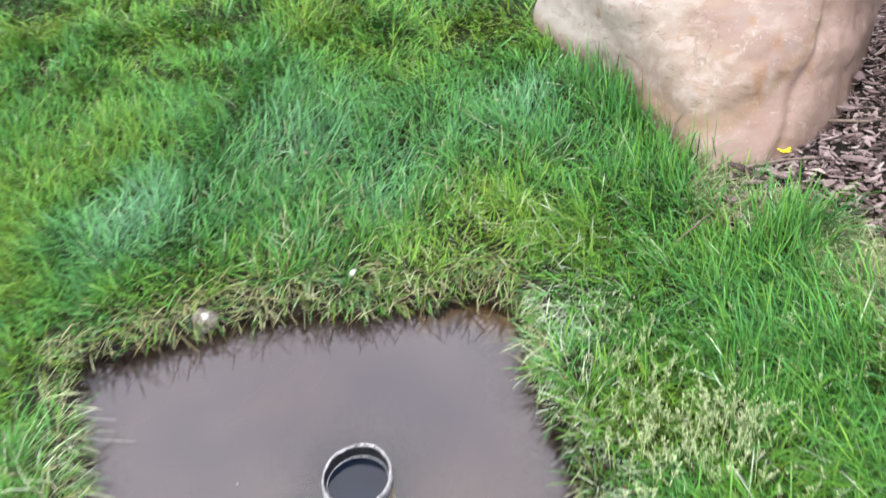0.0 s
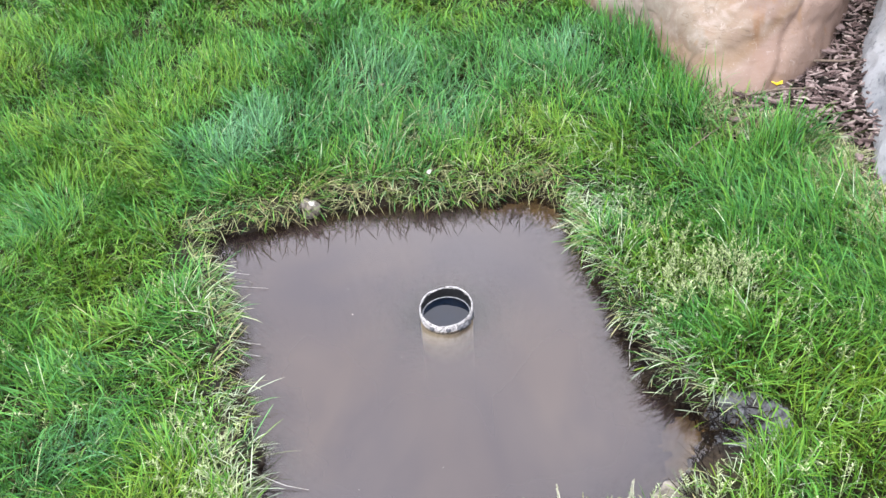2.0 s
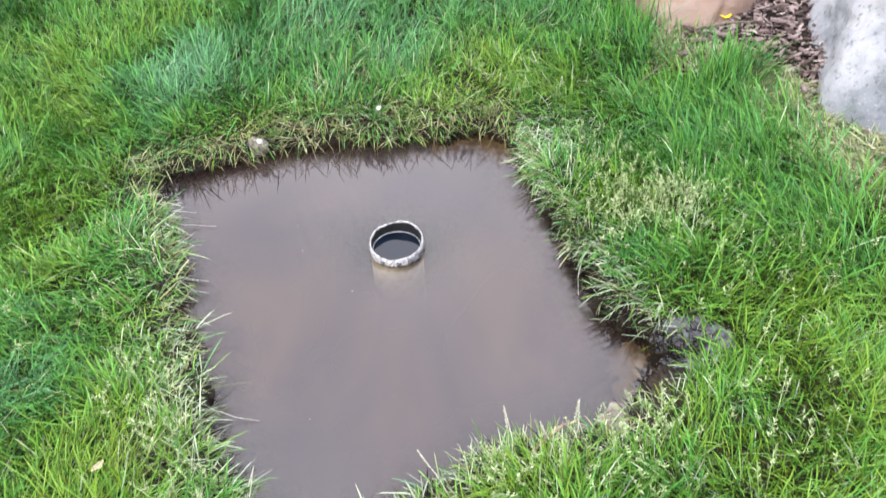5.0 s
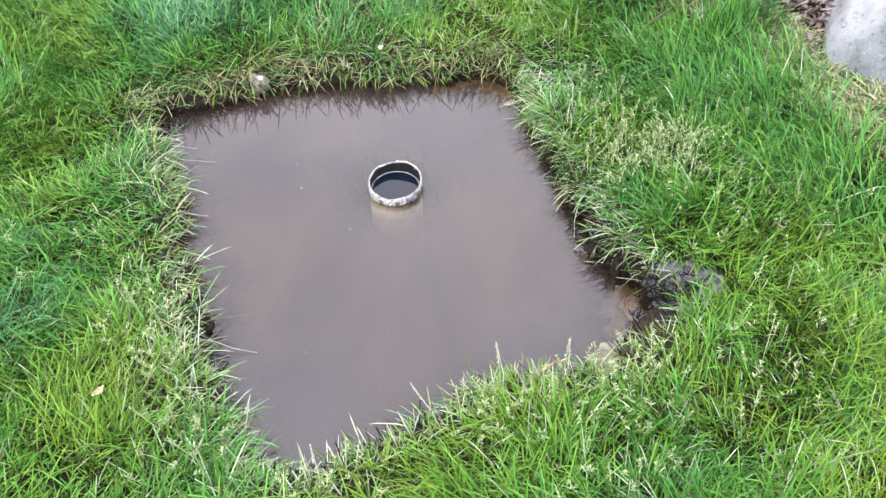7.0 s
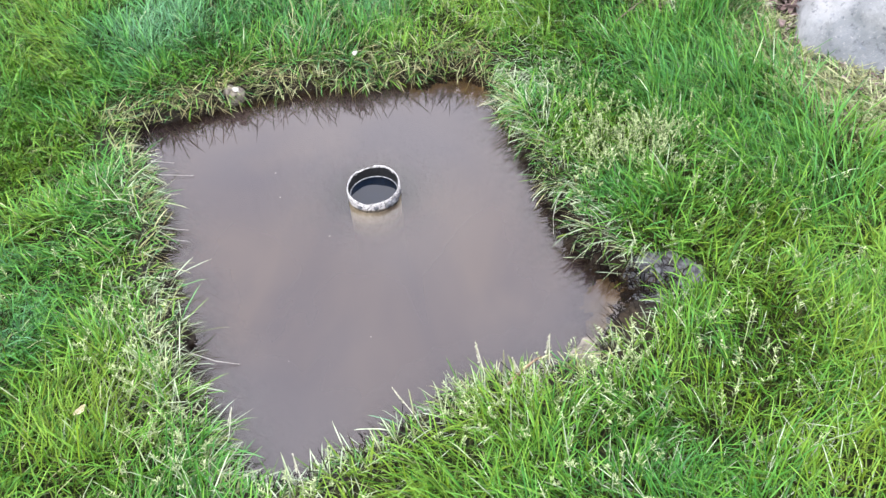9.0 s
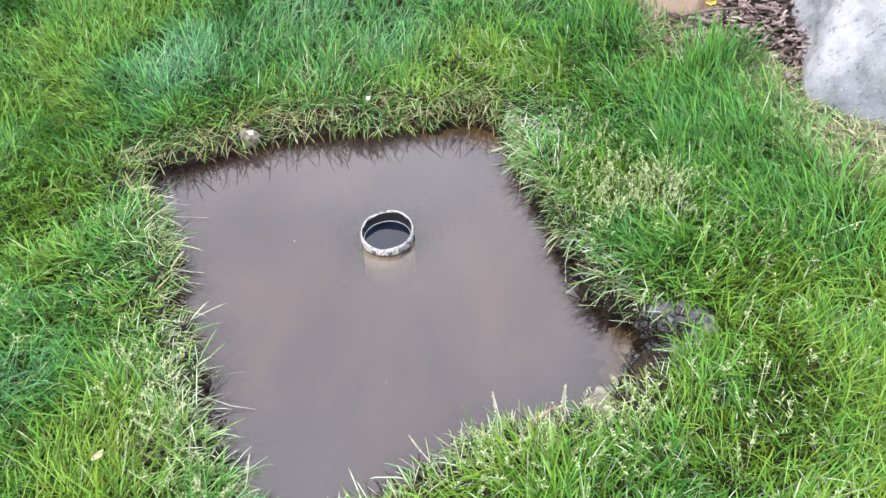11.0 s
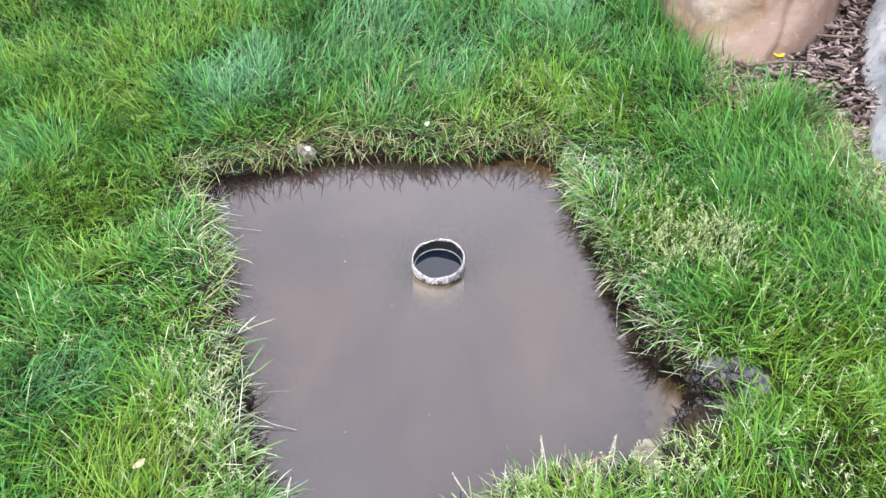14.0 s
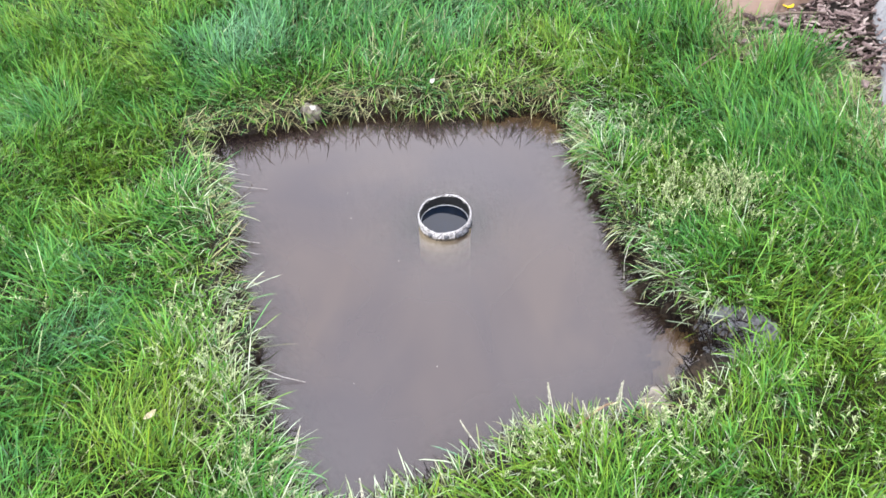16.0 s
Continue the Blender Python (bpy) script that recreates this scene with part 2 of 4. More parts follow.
STRAWS = [(0.0, (0.32, 0.285, 0.13)), (0.3, (0.29, 0.30, 0.14)), (0.7, (0.22, 0.29, 0.13)), (1.0, (0.34, 0.42, 0.29))]
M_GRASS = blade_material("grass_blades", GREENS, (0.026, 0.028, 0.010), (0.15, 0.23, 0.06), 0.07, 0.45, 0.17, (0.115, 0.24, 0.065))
M_STRAW = blade_material("dry_grass", STRAWS, (0.10, 0.11, 0.05), (0.36, 0.38, 0.26), 0.15, 0.6, 0.25, (0.36, 0.41, 0.29))
M_GAP_SHADE = blade_material("thatch", GAP_DARKS, (0.018, 0.014, 0.008), (0.03, 0.035, 0.012), 0.0, 0.8, 0.08, (0.035, 0.04, 0.015))
M_SEED = blade_material("seed_heads", [(0.0, (0.18, 0.27, 0.08)), (1.0, (0.42, 0.48, 0.28))], (0.13, 0.22, 0.06), (0.50, 0.52, 0.38), 0.15, 0.6, 0.2, (0.48, 0.52, 0.36))
M_WATER = silt_material("muddy_water", (0.0200, 0.0143, 0.0168), (0.040, 0.0285, 0.0235), 1.65)
M_PIPE_WATER = plain_material("dark_pipe_water", (0.0010, 0.0030, 0.0075), (0.0018, 0.0046, 0.011), 20, 0.03, 0.0, 0.3)
M_TAN, M_GREY = tan_rock_material(), grey_rock_material()
M_BARK = island_material("shredded_bark", [(0.0, (0.0425, 0.0286, 0.0269)), (0.35, (0.111, 0.0756, 0.0706)), (0.65, (0.196, 0.147, 0.139)), (0.9, (0.289, 0.235, 0.218)), (1.0, (0.374, 0.319, 0.286))], 140)
# roots coloured near-black so that they carry the undercut bank's shade too
M_ROOT = island_material("shade_dark_roots", [(0.0, (0.004, 0.003, 0.003)), (0.8, (0.012, 0.009, 0.007)), (1.0, (0.05, 0.036, 0.022))], 90, 0.75, 0.06)
M_MUD = plain_material("grey_mud", (0.008, 0.0085, 0.010), (0.12, 0.125, 0.14), 75, 0.42, 0.008)
M_PALE = plain_material("pale_stone", (0.07, 0.063, 0.05), (0.22, 0.20, 0.165), 60)
M_CHALK = plain_material("white_stone", (0.27, 0.26, 0.23), (0.46, 0.45, 0.42), 80, 0.6)
M_TWIG = plain_material("weathered_twig", (0.07, 0.055, 0.042), (0.18, 0.14, 0.11), 120)
M_YELLOW = plain_material("yellow_petals", (0.75, 0.52, 0.01), (0.86, 0.70, 0.02), 200, 0.6, 0.001)
M_PIPE = pipe_wall_material()
M_RIM = plain_material("chalky_rim", (0.05, 0.048, 0.045), (0.56, 0.55, 0.55), 260, 0.85, 0.004)
M_INNER = plain_material("black_pipe_lining", (0.0015, 0.0018, 0.002), (0.009, 0.0095, 0.011), 70, 0.45, 0.004)
M_SCUM = plain_material("grey_scum", (0.10, 0.11, 0.12), (0.28, 0.29, 0.30), 120, 0.5, 0.001)


# ---- mesh helpers ----
def mesh_object(name, verts, faces, mat, smooth=True, parent=None, label=""):
    me = bpy.data.meshes.new(name)
    me.from_pydata([tuple(v) for v in verts], [], [tuple(f) for f in faces])
    me.materials.append(mat)
    if smooth:
        me.polygons.foreach_set("use_smooth", [True] * len(me.polygons))
    ob = new(name, me)
    ob.parent = parent
    if label:
        ob["label"] = label
    return ob


def part(name, bm, mat, parent, label=""):
    me = bpy.data.meshes.new(name)
    bm.to_mesh(me)
    bm.free()
    me.materials.append(mat)
    me.polygons.foreach_set("use_smooth", [True] * len(me.polygons))
    ob = new(name, me)
    ob.parent = parent
    if label:
        ob["label"] = label
    return ob


def value_noise(x, y, scale, seed):
    """Smooth noise from 0 to 1 over the plan."""
    r = np.random.RandomState(seed).rand(64, 64)
    u, v = np.asarray(x) * scale + 31.7, np.asarray(y) * scale + 17.3
    i, j = np.floor(u).astype(int), np.floor(v).astype(int)
    a, b = u - i, v - j
    a, b = a * a * (3 - 2 * a), b * b * (3 - 2 * b)
    g = lambda p, q: r[p % 64, q % 64]
    return (g(i, j) * (1 - a) + g(i + 1, j) * a) * (1 - b) + (g(i, j + 1) * (1 - a) + g(i + 1, j + 1) * a) * b


# ---- the plan: the water's edge, the mulch bed, the lie of the land ----
EDGE = [(-0.59, 0.235), (-0.45, 0.30), (-0.31, 0.373), (-0.13, 0.42), (0.06, 0.445), (0.17, 0.465), (0.235, 0.43), (0.26, 0.29),
        (0.30, 0.165), (0.335, 0.05), (0.36, -0.06), (0.385, -0.16), (0.425, -0.235), (0.470, -0.256), (0.497, -0.298), (0.474, -0.348), (0.430, -0.392),
        (0.40, -0.47), (0.31, -0.50), (0.21, -0.53), (0.14, -0.58), (0.05, -0.64), (-0.03, -0.71), (-0.09, -0.715),
        (-0.16, -0.615), (-0.215, -0.53), (-0.265, -0.43), (-0.315, -0.335), (-0.375, -0.22), (-0.405, -0.11), (-0.465, 0.0), (-0.535, 0.12)]
BED = [(0.62, 0.80), (0.60, 0.63), (0.73, 0.61), (0.825, 0.53), (0.865, 0.37), (0.885, 0.21), (0.93, 0.08), (1.06, -0.05), (1.95, -0.2),
       (2.0, 2.2), (0.95, 2.2), (0.9, 1.3), (0.66, 0.9)]


def inside_distance(px, py, poly):
    """Signed distance to a closed line in the plan, negative within."""
    px, py = np.asarray(px, float), np.asarray(py, float)
    best, odd = np.full(px.shape, 1e9), np.zeros(px.shape, bool)
    for (ax, ay), (bx, by) in zip(poly, poly[1:] + poly[:1]):
        ex, ey = bx - ax, by - ay
        s = np.clip(((px - ax) * ex + (py - ay) * ey) / (ex * ex + ey * ey), 0, 1)
        best = np.minimum(best, (px - ax - s * ex) ** 2 + (py - ay - s * ey) ** 2)
        if ay != by:
            odd ^= ((ay > py) != (by > py)) & (px < ex * (py - ay) / ey + ax)
    return np.where(odd, -1, 1) * np.sqrt(best)


def edge_distance(x, y):
    wob = 0.036 * (value_noise(x, y, 20, 3) - 0.5) + 0.026 * (value_noise(x, y, 55, 4) - 0.5)
    return inside_distance(x, y, EDGE) + wob


def soft_ramp(v, k=0.08):
    return k * np.log1p(np.exp(np.clip(v / k, -40, 40)))


def lawn_level(x, y):
    x, y = np.asarray(x, float), np.asarray(y, float)
    up = 0.17 * (soft_ramp(y - 0.35) - 0.6 * soft_ramp(y - 1.5, 0.3) - 0.4 * soft_ramp(y - 6.0, 1.0))
    right = 0.12 * (soft_ramp(x - 0.45) - soft_ramp(x - 1.8, 0.3))
    near = np.exp(-(x * x + y * y) / 40.0)
    return 0.034 + up + right + near * (0.022 * (value_noise(x, y, 5, 8) - 0.5) + 0.008 * (value_noise(x, y, 26, 9) - 0.5))


def notch(x, y):
    """The dug-out corner with its slope of grey mud."""
    return np.clip(1.25 - np.hypot((x - 0.527) / 0.062, (y + 0.300) / 0.056), 0, 1)


def ground_level(x, y):
    d = edge_distance(x, y)
    lawn = lawn_level(x, y)
    lawn = lawn - notch(x, y) * (lawn - 0.012)
    back = np.clip((np.asarray(y) - 0.25) / 0.2, 0, 1)
    lip = np.clip(d / (0.020 + 0.030 * back), 0, 1)
    bank = lawn * lip * lip * (3 - 2 * lip)
    under = -np.minimum(0.26, (0.9 - 0.45 * back - 0.25 * back * (np.asarray(x) > 0.02)) * np.maximum(-d, 0) + 6.0 * np.maximum(-d - 0.05, 0) ** 2)
    under = under * (1 - 0.72 * np.exp(-((np.asarray(x) - 0.45) / 0.05) ** 2 - ((np.asarray(y) + 0.325) / 0.06) ** 2))
    return np.where(d > 0, bank, under)


def lawn_density(x, y):
    """Blades by the square metre: full round the hole, thinner far off."""
    in_cone = np.abs(x - 0.05) < 0.60 * (y + 1.75) + 0.25
    full = np.where(y < 0.75, 82000, np.where(y < 1.5, 52000, 30000))
    return np.where(in_cone & (y > -1.15) & (y < 2.8) & (x > -2.4) & (x < 2.1), full, 5000)


def ground():
    def lines(lo, hi, fine, reach):
        c = list(np.arange(lo, hi + fine / 2, fine))
        for sign, end in ((-1, 0), (1, -1)):
            p, step = (lo, fine) if sign < 0 else (hi, fine)
            out = []
            while abs(p) < reach:
                step *= 1.16
                p += sign * step
                out.append(p)
            c = out[::-1] + c if sign < 0 else c + out
        return np.array(c)
    xs, ys = lines(-0.72, 0.68, 0.0075, 400), lines(-0.85, 0.62, 0.0075, 400)
    X, Y = np.meshgrid(xs, ys)
    Z = ground_level(X, Y)
    w, h = len(xs), len(ys)
    i = (np.arange(h - 1)[:, None] * w + np.arange(w - 1)[None, :]).ravel()
    faces = np.stack([i, i + 1, i + w + 1, i + w], 1)
    ob = mesh_object("ground", np.stack([X, Y, Z], -1).reshape(-1, 3), faces.tolist(), M_SOIL)
    ob.data.materials.append(M_TURF)
    cx, cy = X.ravel()[i], Y.ravel()[i]
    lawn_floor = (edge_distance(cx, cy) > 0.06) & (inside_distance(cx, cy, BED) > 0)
    far = lawn_floor & (lawn_density(cx, cy) < 10000)
    ob.data.materials.append(M_SILT)
    sunk = (Z.ravel()[faces].max(1) < -0.004) & (Z.ravel()[faces].min(1) > -0.045) & (((cx > 0.03) & (cy > 0.36)) | (np.hypot(cx - 0.445, cy + 0.325) < 0.07))
    ob.data.materials.append(M_MUD)
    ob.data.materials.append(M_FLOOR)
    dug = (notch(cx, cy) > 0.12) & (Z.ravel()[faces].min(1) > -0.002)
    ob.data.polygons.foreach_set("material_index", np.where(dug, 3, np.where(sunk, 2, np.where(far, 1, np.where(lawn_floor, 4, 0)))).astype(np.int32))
    tagged(ob, "dark wet soil sloping up from a flooded hole", "ground", kind="structure")


def pond():
    xs, ys = np.arange(-0.66, 0.561, 0.01), np.arange(-0.78, 0.541, 0.01)
    X, Y = np.meshgrid(xs, ys)
    w, h = len(xs), len(ys)
    i = (np.arange(h - 1)[:, None] * w + np.arange(w - 1)[None, :]).ravel()
    i = i[inside_distance(X.ravel()[i], Y.ravel()[i], EDGE) < 0.04]
    ob = mesh_object("water", np.stack([X, Y, 0 * X], -1).reshape(-1, 3), np.stack([i, i + 1, i + w + 1, i + w], 1).tolist(), M_WATER, False)
    # the pipe's white wall shows through the shallow sight of it, the bed through shallow water
    deep = np.minimum(np.maximum(-ground_level(X, Y), 0), 0.62 * np.maximum(np.hypot(X, Y) - 0.053, 0))
    murk = ob.data.attributes.new("murk", "FLOAT", "POINT")
    murk.data.foreach_set("value", (1 - 0.93 * np.exp(-(deep / 0.034) ** 1.2)).ravel())
    ob.visible_shadow = False
    tagged(ob, "still muddy brown water reflecting the grey sky", "water", kind="structure")


ground()
pond()


# ---- the drain pipe standing in the water ----
def pipe_ring(z_of, rings, mat, name, parent, seed, rough, label=""):
    """A lathe of (radius, height) pairs round the pipe's axis, with uneven edges."""
    seg = 96
    rng = np.random.RandomState(seed)
    jag = np.convolve(np.tile(rng.randn(seg), 3), [0.25, 0.5, 0.25], "same")[seg:2 * seg]
    verts, faces = [], []
    for k, (r, z, f) in enumerate(rings):
        for s in range(seg):
            a = 2 * math.pi * s / seg
            chip = rough * f * jag[(s + 3 * k) % seg]
            verts.append(((r + chip * 0.35) * math.cos(a), (r + chip * 0.35) * math.sin(a), z + f * z_of(a) + chip))
    for k in range(len(rings) - 1):
        for s in range(seg):
            t = (s + 1) % seg
            faces.append((k * seg + s, k * seg + t, (k + 1) * seg + t, (k + 1) * seg + s))
    return mesh_object(name, verts, faces, mat, True, parent, label)


def drain_pipe():
    thing = new("drain_pipe")
    thing.scale, thing.location = (0.975, 1.06, 1), (0, -0.003, 0)
    tagged(thing, "upright white plastic drain pipe with chipped rim, standing in muddy water", "pipe")
    wave = lambda a: 0.001 + 0.0058 * math.sin(a + 0.15) + 0.0010 * math.sin(a * 2 + 0.6) + 0.0010 * math.sin(a * 5 + 1.0)
    pipe_ring(wave, [(0.0545, -0.30, 0), (0.0545, -0.10, 0), (0.0545, -0.01, 0), (0.0545, 0.004, 0), (0.0545, 0.012, 1)], M_PIPE, "pipe_wall", thing, 5, 0.0008)
    pipe_ring(wave, [(0.0547, -0.006, 0.0), (0.0553, 0.001, 0.4), (0.0556, 0.007, 0.6), (0.0554, 0.012, 0.8), (0.0556, 0.017, 1), (0.0546, 0.0202, 1), (0.0538, 0.0205, 1), (0.0530, 0.0195, 1), (0.0520, 0.017, 1)],
              M_RIM, "rim", thing, 6, 0.0011, "chalky white rim, rough and chipped")
    pipe_ring(wave, [(0.0522, 0.0185, 1), (0.0506, 0.010, 0.3), (0.0498, 0.0, 0), (0.0498, -0.28, 0)], M_INNER, "lining", thing, 7, 0.001, "black slimy lining inside the pipe")
    pipe_ring(lambda a: 0, [(0.0499, 0.0038, 0), (0.0488, 0.0034, 0), (0.0485, 0.0024, 0), (0.0497, 0.0020, 0)], M_SCUM, "scum_ring", thing, 8, 0.0006, "thin grey waterline ring")
    for a, s in ((-0.62, 0.010), (-0.85, 0.008), (-1.35, 0.005), (-2.0, 0.005), (-0.30, 0.006), (-0.05, 0.005)):
        bm = bmesh.new()
        bmesh.ops.create_icosphere(bm, subdivisions=3, radius=s)
        for v in bm.verts:
            v.co *= 1 + 0.5 * noise.noise(v.co * 160 + Vector((a, 0, 0)))
            v.co = Vector((v.co.x * 1.2, v.co.y * 0.55, v.co.z * 0.8))
            v.co.rotate(Euler((0, 0, a + math.pi / 2)))
            v.co += Vector((0.0555 * math.cos(a), 0.0555 * math.sin(a), 0.005))
        part("crust", bm, M_MUD, thing, "lump of dried grey silt")
    bm = bmesh.new()
    bmesh.ops.create_circle(bm, cap_ends=True, segments=64, radius=0.0499)
    bm.transform(Matrix.Translation((0, 0, 0.002)))
    part("standing_water", bm, M_PIPE_WATER, thing, "dark clear water inside the pipe")
    bm = bmesh.new()
    bmesh.ops.create_circle(bm, cap_ends=True, segments=48, radius=0.0499)
    bm.transform(Matrix.Translation((0, 0, -0.27)))
    part("plug", bm, M_INNER, thing)


drain_pipe()


# ---- boulders ----
def boulder(name, centre, planes, mat, label, rough, seed, shelf=None, subdiv=7, sharp=18):
    """A worn block: the body within some planes, its corners rounded off, then weathered."""
    bm = bmesh.new()
    bmesh.ops.create_icosphere(bm, subdivisions=subdiv, radius=1)
    ns = [(Vector(n).normalized(), h) for n, h in planes]
    off = Vector((seed * 3.1, seed * 1.7, seed))
    for v in bm.verts:
        d = v.co.normalized()
        inv = sum(max(0.0, n.dot(d) / h) ** sharp for n, h in ns) ** (1 / sharp)
        p = d / inv
        q = p + off
        k = 0.10 * noise.noise(q * 2.2) + 0.045 * noise.noise(q * 6) + 0.018 * noise.noise(q * 17) + 0.010 * noise.noise(q * 34) + 0.005 * noise.noise(q * 80)
        ledge = 0.030 * math.tanh(6 * noise.noise(Vector((q.x * 1.4, q.y * 1.4, q.z * 5.5)) + d * 0.4))
        v.co = p + d * rough * (k + ledge)
        if shelf:
            v.co += d * shelf(v.co + Vector(centre), q)
    bm.transform(Matrix.Translation(centre))
    me = bpy.data.meshes.new(name)
    bm.to_mesh(me)
    bm.free()
    me.materials.append(mat)
    me.polygons.foreach_set("use_smooth", [True] * len(me.polygons))
    return tagged(new(name, me), label, "boulder")


TAN_AT, GREY_AT = (0.675, 1.235, 0.15), (1.318, 0.685, 0.14)
TAN_PLANES = [((-0.9, -0.436, 0.12), 0.288), ((-0.05, -0.84, 0.52), 0.44), ((0.9, -0.42, 0.18), 0.398), ((0, -0.2, 1), 0.36),
              ((-0.35, -0.45, 0.82), 0.335), ((0.62, -0.78, 0.05), 0.465), ((0.35, -0.7, 0.6), 0.44), ((0, 1, 0.2), 0.6), ((0, 0, -1), 0.3), ((-0.8, 0.6, 0.1), 0.5), ((0.8, 0.6, 0.1), 0.55)]
GREY_PLANES = [((-1, 0.25, 0.20), 0.335), ((-0.25, -0.92, 0.3), 0.47), ((-0.72, -0.62, 0.25), 0.505), ((0, 0, 1), 0.32), ((-0.55, -0.25, 0.8), 0.33),
               ((1, 0, 0.1), 0.5), ((0, 1, 0.1), 0.5), ((0, 0, -1), 0.25)]


def tan_shelf(p, q):
    """The upper mass swells out over a smooth slanting slab, and a seam runs down its side."""
    rise = 0.05 * math.log1p(math.exp((p.x - 0.66) / 0.05))
    crease = 0.205 + 0.95 * rise + 0.02 * noise.noise(q * 9)
    seam = p.x - 0.80 - 0.35 * (p.z - 0.25) + 0.02 * noise.noise(q * 8)
    return 0.010 * math.tanh((p.z - crease) / 0.030) - 0.007 * math.exp(-(seam / 0.010) ** 2) - 0.006 * math.tanh(seam / 0.02)


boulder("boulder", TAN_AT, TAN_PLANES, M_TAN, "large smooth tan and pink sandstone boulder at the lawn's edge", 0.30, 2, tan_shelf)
boulder("boulder", GREY_AT, GREY_PLANES, M_GREY, "large pale grey speckled granite boulder bedded in bark mulch", 0.42, 5)


def in_boulder(x, y, centre, planes, grow=0.0):
    """Whether a place of the plan lies under a boulder near the ground."""
    out = np.full(np.shape(x), -9.0)
    for n, h in planes:
        if abs(n[2]) < 0.6:
            k = math.sqrt(sum(c * c for c in n))
            out = np.maximum(out, ((np.asarray(x) - centre[0]) * n[0] + (np.asarray(y) - centre[1]) * n[1]) / k - h)
    return out < grow


# ---- grass ----
def blades(name, mat, roots, length, width, azimuth, lean, bend, hue, label, category, twist=None):
    """Each blade is a tapered strip that leans over and bends along its length."""
    n = len(length)
    s = np.array([0.0, 0.38, 0.80, 1.0])
    side_a = azimuth + math.pi / 2 + (np.random.uniform(-0.7, 0.7, n) if twist is None else twist)
    side = np.stack([np.cos(side_a), np.sin(side_a), np.random.uniform(-0.25, 0.25, n)], 1)
    out = np.stack([np.cos(azimuth), np.sin(azimuth)], 1)
    verts = np.zeros((n, 7, 3))
    pos = roots.copy()
    for k in range(4):
        if k:
            phi = lean + bend * (s[k] + s[k - 1]) / 2
            step = length * (s[k] - s[k - 1])
            pos = pos + np.concatenate([out * (np.sin(phi) * step)[:, None], (np.cos(phi) * step)[:, None]], 1)
        if k < 3:
            half = (width * (0.45, 0.5, 0.42)[k])[:, None] * side
            verts[:, 2 * k], verts[:, 2 * k + 1] = pos - half, pos + half
        else:
            verts[:, 6] = pos
    loops = np.array([0, 1, 3, 2, 2, 3, 5, 4, 4, 5, 6])
    me = bpy.data.meshes.new(name)
    me.vertices.add(n * 7)
    me.vertices.foreach_set("co", verts.ravel())
    me.loops.add(n * 11)
    me.loops.foreach_set("vertex_index", (np.arange(n)[:, None] * 7 + loops).ravel().astype(np.int32))
    me.polygons.add(n * 3)
    me.polygons.foreach_set("loop_start", (np.arange(n)[:, None] * 11 + np.array([0, 4, 8])).ravel().astype(np.int32))
    me.polygons.foreach_set("use_smooth", np.ones(n * 3, bool))
    uv = me.uv_layers.new(name="blade")
    along = np.array([0, 0, .38, .38, .80, .80, 1.0])[loops]
    co = np.empty((n, 11, 2))
    co[:, :, 0], co[:, :, 1] = hue[:, None], along[None, :]
    uv.data.foreach_set("uv", co.ravel())
    me.materials.append(mat)
    me.update()
    me.validate()
    return tagged(new(name, me), label, category, kind="stuff")


# clumps that stand out: x, y, reach, hue, length factor, way they lean (degrees), how far
CLUMPS = [(-0.62, 0.62, 0.16, 1.0, 1.2, 75, 0.75), (-0.30, 0.86, 0.20, 0.95, 1.1, 30, 0.5), (0.04, 0.55, 0.10, 0.05, 0.85, 95, 0.7), (-0.06, 0.72, 0.14, 0.80, 0.9, 80, 0.75), (0.16, 0.70, 0.12, 0.12, 0.85, 100, 0.75), (0.80, 0.16, 0.14, 0.50, 1.25, 160, 0.7), (0.80, -0.02, 0.12, 0.50, 1.2, 140, 0.7),
          (0.28, 1.02, 0.22, 0.95, 1.1, 100, 0.5), (0.52, 0.80, 0.14, 0.60, 1.45, 80, 0.3), (0.33, 0.42, 0.09, 0.45, 0.85, 250, 0.8), (0.36, 0.95, 0.12, 0.62, 1.15, 85, 0.45),
          (0.70, 0.34, 0.17, 0.58, 1.3, 150, 0.7), (0.47, 0.10, 0.13, 0.15, 0.8, 230, 0.6), (-0.95, 0.95, 0.22, 0.40, 1.0, 90, 0.4), (-0.80, 0.78, 0.12, 0.30, 0.9, 70, 0.5),
          (-0.75, 0.05, 0.16, 0.20, 0.85, 290, 0.7), (-0.58, -0.45, 0.10, 0.9, 1.15, 330, 0.55), (-0.36, -0.60, 0.13, 0.08, 0.9, 60, 0.5), (0.66, -0.22, 0.15, 0.2, 1.1, 300, 0.5), (0.73, 0.52, 0.07, 0.45, 1.5, 60, 0.25)]


